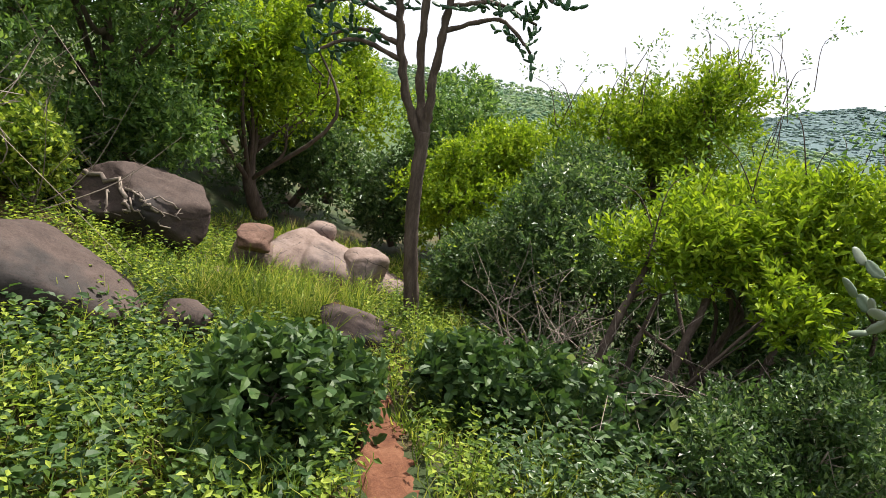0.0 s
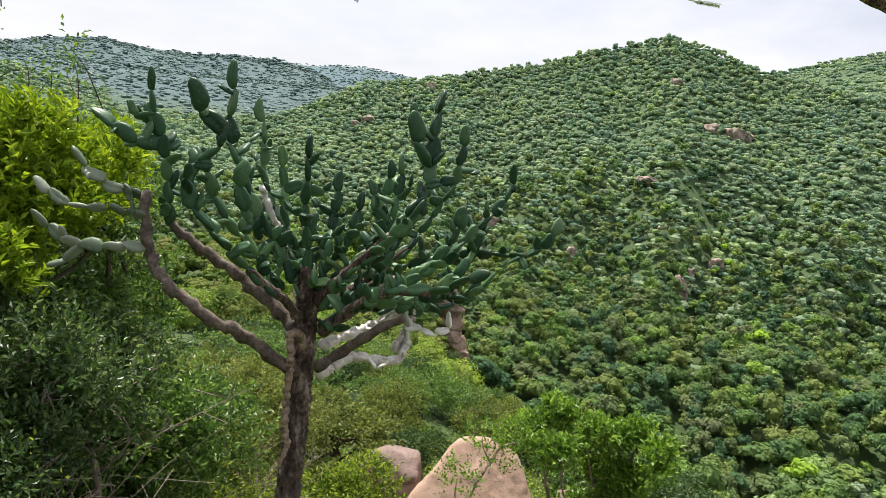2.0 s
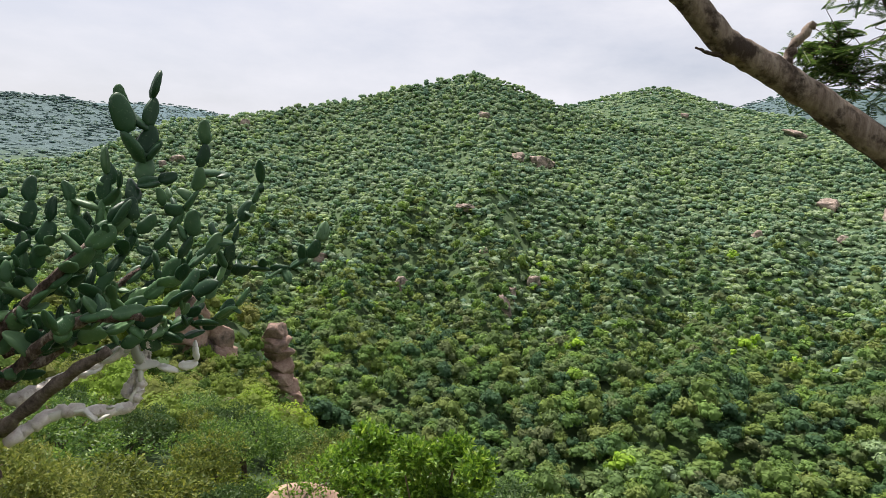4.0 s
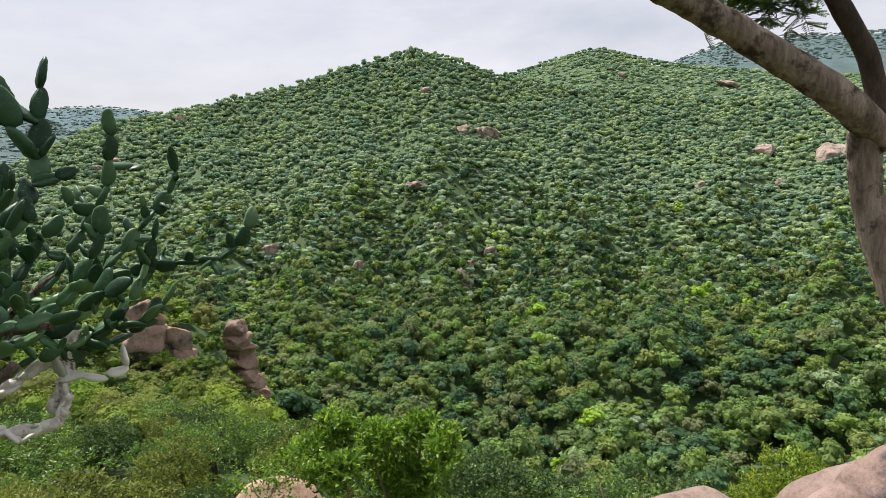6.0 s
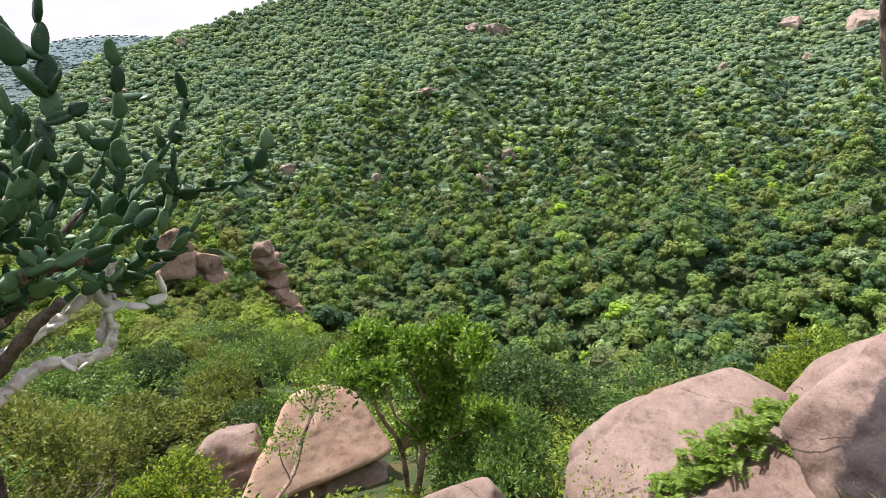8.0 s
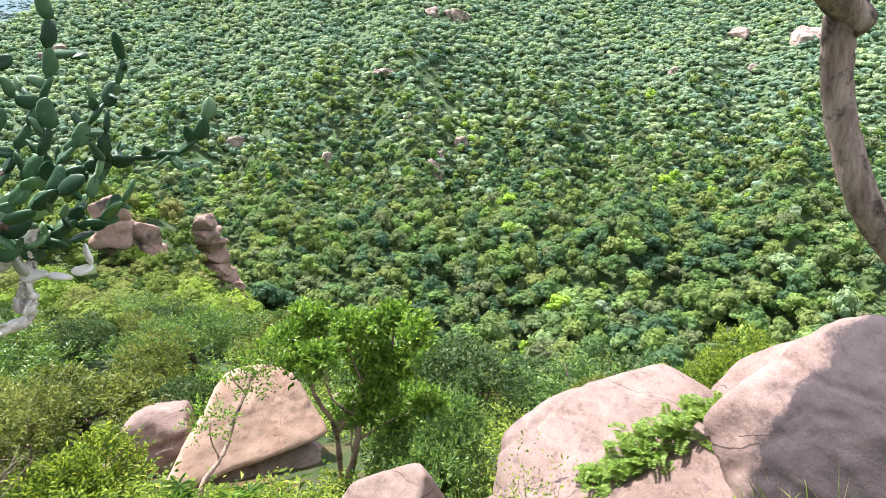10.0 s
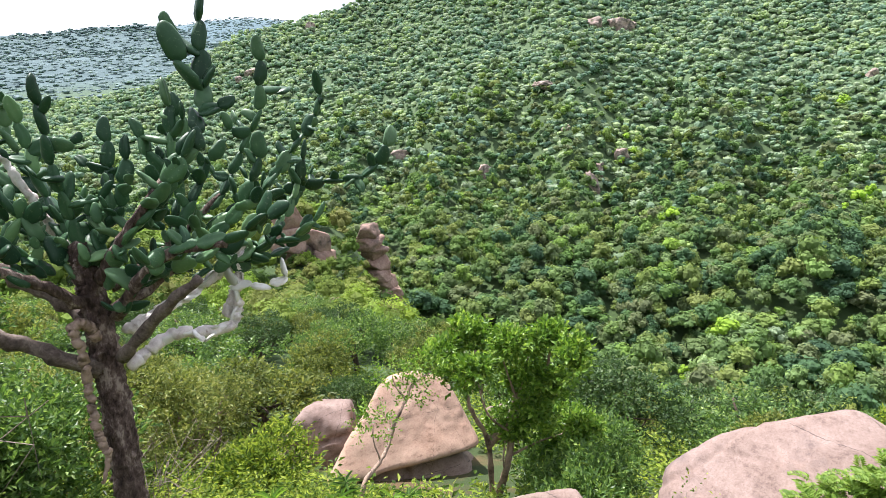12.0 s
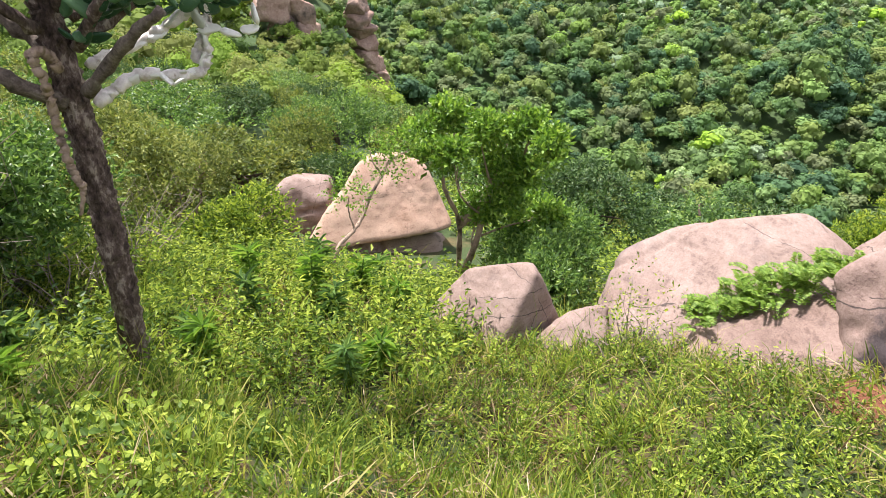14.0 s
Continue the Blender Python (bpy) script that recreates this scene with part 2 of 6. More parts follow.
M_LIMB = surface_mat("corky_limb", [(0.34, (0.035, 0.027, 0.022)), (0.46, (0.1, 0.077, 0.063)), (0.56, (0.18, 0.145, 0.12)), (0.68, (0.36, 0.31, 0.26))], 9.0, 45.0, 0.85, 0.6, 0.015)
M_TWIG = surface_mat("dead_twig", [(0.3, (0.1, 0.08, 0.065)), (0.6, (0.28, 0.23, 0.19))], 20.0, 60.0, 0.9, 0.3, 0.005)
# pale limb bark, whitened further to hold the sunlight on it
M_LIMB_SUNLIT = surface_mat("pale_sunlit_limb", [(0.3, (0.42, 0.36, 0.32)), (0.5, (0.68, 0.62, 0.57)), (0.7, (0.86, 0.83, 0.79))], 10.0, 50.0, 0.4, 0.4, 0.01, (0.3, 0.22, 0.17), 7.0, None, (0.58, 0.68), gloss=0.7)


def pad_mat(name, stops, edge):
    m, n, l, bsdf, out = base_mat(name)
    info = n.new("ShaderNodeObjectInfo")
    a = noise_node(n, l, 9.0, 4.0)
    r = ramp(n, stops)
    mixf = n.new("ShaderNodeMix")
    mixf.data_type = "FLOAT"
    mixf.inputs["Factor"].default_value = 0.4
    l.new(info.outputs["Random"], mixf.inputs["A"])
    l.new(a.outputs["Fac"], mixf.inputs["B"])
    l.new(mixf.outputs["Result"], r.inputs["Fac"])
    sp = noise_node(n, l, 60.0, 3.0)
    sr = ramp(n, [(0.6, (0, 0, 0)), (0.75, (1, 1, 1))])
    l.new(sp.outputs["Fac"], sr.inputs["Fac"])
    col = mix_col(n, l, sr.outputs["Color"], r.outputs["Color"], edge)
    l.new(col, bsdf.inputs["Base Color"])
    bsdf.inputs["Roughness"].default_value = 0.45
    bsdf.inputs["Specular IOR Level"].default_value = 0.22
    return m


M_PAD = pad_mat("green_pad", [(0.2, (0.0149, 0.0459, 0.0216)), (0.45, (0.0257, 0.0729, 0.0324)), (0.62, (0.0432, 0.105, 0.0459)), (0.8, (0.0945, 0.176, 0.081))], (0.121, 0.176, 0.0945))
# brighter copy of the green pad, coloured as pads that catch light
M_PAD_LIT = pad_mat("lit_green_pad", [(0.2, (0.0319, 0.0841, 0.0377)), (0.5, (0.0725, 0.16, 0.0653)), (0.8, (0.174, 0.304, 0.131))], (0.232, 0.319, 0.174))
M_PAD_GREY = pad_mat("greyish_green_pad", [(0.25, (0.1, 0.145, 0.09)), (0.5, (0.17, 0.215, 0.15)), (0.75, (0.27, 0.3, 0.23))], (0.3, 0.31, 0.25))
# near-white pads: strong sun on the lower right chains, put into the colour
M_PAD_SUNLIT = pad_mat("sunlit_pale_pad", [(0.25, (0.45, 0.46, 0.38)), (0.5, (0.68, 0.67, 0.6)), (0.75, (0.85, 0.83, 0.78))], (0.5, 0.48, 0.4))

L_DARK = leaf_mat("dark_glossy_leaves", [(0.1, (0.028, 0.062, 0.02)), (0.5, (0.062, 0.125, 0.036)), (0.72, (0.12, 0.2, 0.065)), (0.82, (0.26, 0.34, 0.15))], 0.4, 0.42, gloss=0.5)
L_MID = leaf_mat("green_leaves", [(0.1, (0.0420, 0.0931, 0.0252)), (0.45, (0.0880, 0.1764, 0.0420)), (0.7, (0.1650, 0.2793, 0.0672)), (0.85, (0.2900, 0.4116, 0.1120))], 0.42, 0.45, gloss=0.4)
L_BRIGHT = leaf_mat("bright_yellow_green_leaves", [(0.1, (0.0784, 0.1502, 0.0103)), (0.5, (0.1895, 0.3003, 0.0173)), (0.85, (0.3529, 0.4565, 0.0346))], 0.42, 0.45)
L_OLIVE = leaf_mat("olive_leaves", [(0.1, (0.0800, 0.1127, 0.0350)), (0.5, (0.1800, 0.2303, 0.0588)), (0.85, (0.3200, 0.3430, 0.1050))], 0.5, 0.35)
L_HERB = leaf_mat("herb_leaves", [(0.12, (0.028, 0.06, 0.012)), (0.38, (0.09, 0.16, 0.026)), (0.6, (0.24, 0.33, 0.04)), (0.8, (0.46, 0.54, 0.1))], 0.5, 0.5, 1.6, 0.5, 0.18)
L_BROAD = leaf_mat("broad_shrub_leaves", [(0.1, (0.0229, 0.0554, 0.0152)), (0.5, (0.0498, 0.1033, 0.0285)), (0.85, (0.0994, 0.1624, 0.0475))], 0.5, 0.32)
L_GRASS = leaf_mat("grass_blades", [(0.12, (0.03, 0.068, 0.012)), (0.38, (0.1, 0.17, 0.026)), (0.58, (0.23, 0.31, 0.045)), (0.72, (0.42, 0.44, 0.1)), (0.82, (0.55, 0.46, 0.24))], 0.5, 0.5, 1.3, 0.5, 0.18)
L_SCRUB = leaf_mat("olive_scrub_leaves", [(0.1, (0.045, 0.075, 0.02)), (0.45, (0.11, 0.15, 0.035)), (0.7, (0.21, 0.25, 0.055)), (0.85, (0.34, 0.36, 0.1))], 0.5, 0.4, 0.6, 0.45)
L_STRAW = leaf_mat("dry_straw", [(0.1, (0.12, 0.07, 0.04)), (0.5, (0.26, 0.19, 0.1)), (0.85, (0.46, 0.38, 0.24))], 0.6, 0.2)
L_TREE = leaf_mat("bright_green_tree_leaves", [(0.1, (0.05, 0.12, 0.018)), (0.45, (0.12, 0.24, 0.03)), (0.7, (0.22, 0.37, 0.05)), (0.85, (0.36, 0.5, 0.11))], 0.4, 0.45, gloss=0.4)
L_FERN = leaf_mat("fern_fronds", [(0.1, (0.0900, 0.1764, 0.0280)), (0.5, (0.1700, 0.2842, 0.0420)), (0.85, (0.2800, 0.3920, 0.0840))], 0.5, 0.45)


def crown_mat(name, stops, through_light=0.35):
    """Tree crowns far off: a tone for each tree, lighter and darker leaf clusters in it."""
    m, n, l, bsdf, out = base_mat(name)
    geo = n.new("ShaderNodeNewGeometry")
    tone = n.new("ShaderNodeAttribute")
    tone.attribute_name = "tone"
    r = ramp(n, stops)
    l.new(tone.outputs["Fac"], r.inputs["Fac"])
    sp = ramp(n, [(0.0, (0.78, 0.8, 0.8)), (0.5, (1.0, 1.0, 1.0)), (1.0, (1.25, 1.22, 1.15))])
    l.new(geo.outputs["Random Per Island"], sp.inputs["Fac"])
    col = mix_col(n, l, 1.0, r.outputs["Color"], sp.outputs["Color"], "MULTIPLY")
    l.new(col, bsdf.inputs["Base Color"])
    bsdf.inputs["Roughness"].default_value = 0.75
    bsdf.inputs["Specular IOR Level"].default_value = 0.1
    tr = n.new("ShaderNodeBsdfTranslucent")
    warm = mix_col(n, l, 1.0, col, (1.1, 1.15, 0.7), "MULTIPLY")
    l.new(warm, tr.inputs["Color"])
    ms = n.new("ShaderNodeMixShader")
    ms.inputs["Fac"].default_value = through_light
    l.new(bsdf.outputs[0], ms.inputs[1])
    l.new(tr.outputs[0], ms.inputs[2])
    l.new(ms.outputs[0], out.inputs["Surface"])
    return m


M_WOOD = crown_mat("hill_woods", [(0.02, (0.05, 0.1, 0.06)), (0.2, (0.08, 0.155, 0.075)), (0.36, (0.115, 0.2, 0.065)), (0.5, (0.16, 0.19, 0.095)), (0.6, (0.125, 0.225, 0.065)), (0.74, (0.2, 0.245, 0.08)), (0.86, (0.175, 0.29, 0.065)), (0.91, (0.25, 0.33, 0.22)), (0.96, (0.3, 0.46, 0.06))])
# paler, bluer leaves: the haze over higher and farther woods is in the colour
M_WOOD_HAZED = crown_mat("hazed_hill_woods", [(0.05, (0.152, 0.252, 0.181)), (0.3, (0.199, 0.304, 0.205)), (0.5, (0.246, 0.345, 0.205)), (0.7, (0.287, 0.363, 0.24)), (0.9, (0.328, 0.433, 0.205))])
# pale blue-green crowns that hold the farthest ridges' haze
M_WOOD_FAR_HAZE = crown_mat("hazed_far_ridge_woods", [(0.1, (0.168, 0.241, 0.252)), (0.5, (0.196, 0.274, 0.28)), (0.9, (0.224, 0.308, 0.297))])
M_WOOD_SPUR = crown_mat("spur_scrub", [(0.05, (0.05, 0.095, 0.025)), (0.3, (0.09, 0.15, 0.03)), (0.5, (0.14, 0.2, 0.04)), (0.68, (0.2, 0.215, 0.07)), (0.85, (0.18, 0.28, 0.045)), (0.95, (0.26, 0.36, 0.05))])
# ---- building helpers ----
def empty(name, at=(0, 0, 0)):
    e = new(name)
    e.location = at
    return e


def link_mesh(name, verts, faces, material, parent=None, label="", smooth=False):
    """verts: (n, 3) array; faces: (m, 3) or (m, 4) array. Links one mesh object, under parent if given."""
    verts, faces = np.asarray(verts, dtype=np.float32), np.asarray(faces, dtype=np.int32)
    me = bpy.data.meshes.new(name)
    k = faces.shape[1]
    me.vertices.add(len(verts))
    me.vertices.foreach_set("co", verts.ravel())
    me.loops.add(faces.size)
    me.loops.foreach_set("vertex_index", faces.ravel())
    me.polygons.add(len(faces))
    me.polygons.foreach_set("loop_start", np.arange(0, faces.size, k, dtype=np.int32))
    me.update(calc_edges=True)
    me.polygons.foreach_set("use_smooth", np.full(len(faces), smooth))
    me.validate()
    me.materials.append(material)
    ob = new(name, me)
    if parent:
        ob.parent = parent
    if label:
        tagged(ob, label)
    return ob


def unit(v):
    return v / np.maximum(np.linalg.norm(v, axis=-1, keepdims=True), 1e-9)


def catmull(points, steps=6):
    p = np.asarray(points, float)
    p = np.vstack([2 * p[0] - p[1], p, 2 * p[-1] - p[-2]])
    out = []
    for i in range(1, len(p) - 2):
        for s in np.linspace(0, 1, steps, endpoint=False):
            a, b, c, d = p[i - 1], p[i], p[i + 1], p[i + 2]
            out.append(0.5 * (2 * b + (c - a) * s + (2 * a - 5 * b + 4 * c - d) * s * s + (3 * b - a - 3 * c + d) * s ** 3))
    out.append(p[-2])
    return np.array(out)


def tube(points, radii, sides=8, wobble=0.0, rng=None):
    """A tapered tube of quads round a line of points, closed at its ends by a narrowing."""
    p = np.asarray(points, float)
    r = np.interp(np.linspace(0, 1, len(p)), np.linspace(0, 1, len(radii)), radii)
    t = unit(np.gradient(p, axis=0))
    ref = np.array([0.31, 0.17, 0.93]) if abs(t[:, 2]).mean() < 0.8 else np.array([0.95, 0.2, 0.1])
    u = unit(np.cross(t, ref))
    v = np.cross(t, u)
    ang = np.linspace(0, 2 * math.pi, sides, endpoint=False)
    ring = np.cos(ang)[None, :, None] * u[:, None] + np.sin(ang)[None, :, None] * v[:, None]
    rr = r[:, None, None] * np.ones((1, sides, 1))
    if wobble and rng is not None:
        rr = rr * (1 + wobble * rng.normal(size=rr.shape))
    verts = (p[:, None] + ring * rr).reshape(-1, 3)
    i, j = np.meshgrid(np.arange(len(p) - 1), np.arange(sides), indexing="ij")
    a, b = i * sides + j, i * sides + (j + 1) % sides
    faces = np.stack([a, b, b + sides, a + sides], -1).reshape(-1, 4)
    n = len(verts)
    verts = np.vstack([verts, p[0] - t[0] * r[0] * 0.3, p[-1] + t[-1] * r[-1] * 0.6])
    e = (len(p) - 1) * sides
    caps = [(n, (k + 1) % sides, k, k) for k in range(sides)] + [(n + 1, e + k, e + (k + 1) % sides, e + (k + 1) % sides) for k in range(sides)]
    tri = [(x[0], x[1], x[2]) for x in caps]
    quads = np.vstack([faces[:, [0, 1, 2]], faces[:, [0, 2, 3]]])
    return verts, np.vstack([quads, np.array(tri)])


def merge(pieces):
    vs, fs, n = [], [], 0
    for v, f in pieces:
        vs.append(v)
        fs.append(np.asarray(f) + n)
        n += len(v)
    return np.vstack(vs), np.vstack(fs)


LEAF_SMALL = (np.array([(0, 0, 0), (0.5, 0.45, 0.12), (0, 1, -0.05), (-0.5, 0.45, 0.12)]), np.array([(0, 1, 2), (0, 2, 3)]))
LEAF_BROAD = (np.array([(0, 0, 0), (0.5, 0.32, 0.08), (0.33, 0.72, 0.02), (0, 1.0, -0.18), (-0.33, 0.72, 0.02), (-0.5, 0.32, 0.08), (0, 0.5, -0.05)]), np.array([(0, 1, 6), (1, 2, 6), (2, 3, 6), (3, 4, 6), (4, 5, 6), (5, 0, 6)]))
BLADE = (np.array([(0.5, 0, 0), (-0.5, 0, 0), (0.48, 0.45, 0.05), (-0.48, 0.45, 0.05), (0.32, 0.8, -0.08), (-0.32, 0.8, -0.08), (0, 1.0, -0.26)]), np.array([(0, 2, 1), (1, 2, 3), (2, 4, 3), (3, 4, 5), (4, 6, 5)]))


def leaves(at, along, up, length, width, kind=LEAF_SMALL):
    """Leaves at the points, growing along, faces turned up: arrays of vertices and triangles."""
    tv, tf = kind
    along = unit(along)
    side = unit(np.cross(along, up))
    nor = np.cross(side, along)
    length, width = np.asarray(length).reshape(-1, 1, 1), np.asarray(width).reshape(-1, 1, 1)
    v = at[:, None] + side[:, None] * tv[None, :, :1] * width + along[:, None] * tv[None, :, 1:2] * length + nor[:, None] * tv[None, :, 2:] * length
    f = tf[None] + (np.arange(len(at)) * len(tv))[:, None, None]
    return v.reshape(-1, 3), f.reshape(-1, 3)


def wave(x, y, s):
    """Cheap smooth unevenness of about -1 to 1."""
    return (np.sin(x * 1.7 * s + 1.3 * np.sin(y * 1.1 * s)) + np.sin(y * 2.1 * s + 1.7 * np.sin(x * 0.9 * s + 2.0)) + 0.6 * np.sin((x + y) * 3.7 * s + 0.5)) / 2.6


# lie of the land: a hillside that falls to +x into a ravine, wooded hills beyond
PROFILE_X = [-40, -12, -6, -3, -2, -1, 0, 1.3, 2.3, 2.9, 3.6, 5, 6, 7, 10.7, 20, 60, 120, 175, 3000]
PROFILE_Z = [12, 4.3, 1.8, 0.4, 0.12, 0.02, 0, -0.27, -0.75, -1.2, -2.0, -2.3, -2.65, -3.5, -6.1, -11.0, -33, -68, -88, -88]


def ridge(az, r, azs, els, rs, rv, zv, mid=0.0):
    """A hill that climbs from the ravine's edge at rv to a crest at rs, seen at the given elevation."""
    crest = rs * np.tan(np.radians(np.interp(az, azs, els)))
    s = np.clip((r - rv) / (rs - rv), 0, 1)
    shape = s ** (1.0 + mid)
    down = np.clip((r - rs) / rs, 0, 1)
    return zv + (crest - zv) * shape - down * (crest - zv) * 1.3


def ground(x, y):
    x, y = np.asarray(x, float), np.asarray(y, float)
    r = np.hypot(x - 1.0, y)
    az = np.degrees(np.arctan2(x - 1.0, y))
    z = np.interp(x, PROFILE_X, PROFILE_Z)
    z = z - 0.06 * np.clip(y, 0, 10) + 0.3 * np.clip(-y, 0, 2.2) * np.clip((x - 2.0) / 1.5, 0, 1) * np.clip((9 - x) / 4, 0, 1)
    # spur with rock pillars, running out ahead
    across = (y - 4) - (x - 4) * 0.62
    z = z + np.interp(x, [8, 25, 70, 95, 140], [0, 3.5, 16, 16, 0]) * np.exp(-(across / np.interp(across, [-1, 1], [13, 45])) ** 2)
    cliff = np.clip((61.8 - az) / 2.0, 0, 1) * np.clip((r - 60) / 22, 0, 1) * np.clip((125 - r) / 25, 0, 1) * np.clip((az - 25) / 15, 0, 1)
    z = z + 8.0 * cliff
    z = z + 0.05 * wave(x, y, 1.1) * np.clip(r / 4, 0.3, 1) + 1.5 * wave(x, y, 0.045) * np.clip((r - 20) / 60, 0, 1)
    hills = ridge(az, r, [-30, 20, 45, 52, 57.3, 67, 72, 77.5, 81, 85.4, 92, 105, 180], [-3, -3, 1.5, 5.0, 5.9, 8.0, 9.6, 11.05, 10.25, 8.4, 7.0, 5.1, 3.7], 560, 150, -86, 0.35)
    hills = np.maximum(hills, ridge(az, r, [-180, 75, 85.4, 90, 93.9, 99.4, 110, 125, 180], [2, 4.8, 8.35, 9.7, 10.2, 8.5, 6.6, 5, 4], 800, 165, -86, 0.1))
    hills = np.maximum(hills, ridge(az, r, [-180, 90, 99.4, 104, 109, 116, 130, 180], [2, 4, 8.5, 9.8, 9.7, 9.0, 7.5, 4], 1150, 200, -86, 0.15))
    hills = np.maximum(hills, ridge(az, r, [-180, -20, -8, 2, 9, 12, 20, 27, 34, 60], [6.5, 6.8, 6.4, 5.6, 5.1, 5.0, 4.2, 2.6, 1.4, 0], 640, 190, -60, 0.0))
    far = ridge(az, r, [-180, 0, 20, 25, 28, 31.6, 34, 37.5, 42, 47.9, 50.5, 52.7, 55, 60, 70, 180], [4, 4, 4.4, 4.7, 5.5, 6.1, 5.7, 5.4, 5.8, 6.1, 6.4, 6.4, 6.2, 5.2, 4, 4], 1400, 300, -80, 0.2)
    hills = np.maximum(hills, far)
    hills = np.maximum(hills, ridge(az, r, [-180, 15, 20, 25, 28, 31.6, 34, 37.5, 41, 44.7, 47.5, 49, 52, 56, 180], [2, 3.8, 4.4, 4.7, 5.5, 6.1, 5.8, 5.75, 6.05, 6.2, 5.8, 5.2, 3.0, -1, -3], 1000, 300, -80, 0.2))
    # gullies and spurs that run down the slopes
    hills = hills + (np.sin(np.radians(az) * 33 + 1.2 * np.sin(r * 0.012)) * 4.0 + np.sin(np.radians(az) * 57 + 2.0 + r * 0.006) * 2.6) * np.clip((r - 170) / 90, 0, 1) * np.clip((530 - r) / 90, 0, 1)
    hills = hills + wave(x, y, 0.012) * 5.0 * np.clip((r - 150) / 100, 0, 1) * np.clip((520 - r) / 120, 0.25, 1)
    t = np.clip((r - 120) / 80, 0, 1)
    t = t * t * (3 - 2 * t)
    return np.where(r < 120, z, z * (1 - t) + np.maximum(hills, -95) * t)


def gz(x, y):
    return float(ground(np.array([x]), np.array([y]))[0])

# ---- ground: one sheet to the horizon ----
n_az = 330
radii = np.concatenate([np.linspace(0.25, 10, 75), np.geomspace(10.3, 3200, 110)])
ang = np.linspace(0, 2 * math.pi, n_az, endpoint=False)
gx = 1.0 + radii[:, None] * np.sin(ang)[None]
gy = radii[:, None] * np.cos(ang)[None]
gv = np.stack([gx, gy, ground(gx, gy)], -1).reshape(-1, 3)
gv = np.vstack([gv, [(1.0, 0.0, gz(1.0, 0.0))]])
ii, jj = np.meshgrid(np.arange(len(radii) - 1), np.arange(n_az), indexing="ij")
qa, qb = ii * n_az + jj, ii * n_az + (jj + 1) % n_az
gf = np.vstack([np.stack([qa, qb, qb + n_az], -1).reshape(-1, 3), np.stack([qa, qb + n_az, qa + n_az], -1).reshape(-1, 3),
                np.array([(len(gv) - 1, (k + 1) % n_az, k) for k in range(n_az)])])
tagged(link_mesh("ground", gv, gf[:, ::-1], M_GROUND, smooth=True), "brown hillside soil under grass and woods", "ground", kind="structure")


# ---- woods on the hills: many crowns, one object for each stand ----
def ico(level):
    bm = bmesh.new()
    bmesh.ops.create_icosphere(bm, subdivisions=level, radius=1.0)
    v = np.array([x.co[:] for x in bm.verts])
    f = np.array([[w.index for w in q.verts] for q in bm.faces])
    bm.free()
    return v, f


def crown_shapes(cards, leaf, count, seed, lobes_n, core):
    """Spreading crowns: several flattened lobes at different heights, each a dark core under many small leaf clusters."""
    rng = np.random.default_rng(seed)
    v0, f0 = ico(1)
    out = []
    for _ in range(count):
        k = lobes_n
        a = np.arange(k) * 2.4 + rng.uniform(0, 6.28)
        d = np.sqrt((np.arange(k) + 0.1) / k) * rng.uniform(0.5, 0.75, k)
        dome = rng.uniform(0.45, 0.95)
        c = np.stack([d * np.cos(a), d * np.sin(a), (1 - 1.3 * d ** 2) * dome + rng.normal(size=k) * 0.1 + 0.35], 1)
        r = rng.uniform(0.3, 0.5, k) * (1.15 - 0.35 * d)
        flat = rng.uniform(0.75, 1.0)
        cores = [(v0 * (1 + 0.1 * rng.normal(size=(len(v0), 1))) * r[i] * core * np.array((1, 1, flat)) + c[i], f0) for i in range(k)]
        pick = rng.choice(k, cards, p=r ** 2 / (r ** 2).sum())
        n = unit(rng.normal(size=(cards, 3)) + (0, 0, 0.6))
        at = c[pick] + n * (1, 1, flat) * (r[pick] * rng.uniform(0.84, 1.12, cards))[:, None]
        face = unit(n + 0.26 * rng.normal(size=n.shape) + (0, 0, 0.2))
        u = unit(np.cross(face, rng.normal(size=n.shape)))
        w = np.cross(face, u)
        size = (leaf * rng.uniform(0.5, 1.4, cards))[:, None]
        q = np.stack([at + u * size, at - u * size * 0.6 + w * size * rng.uniform(0.5, 1.0, (cards, 1)), at - u * size * 0.6 - w * size * rng.uniform(0.4, 0.9, (cards, 1))], 1).reshape(-1, 3)
        v, f = merge([(q, np.arange(cards * 3).reshape(-1, 3)), *cores])
        out.append(v)
    return out, f


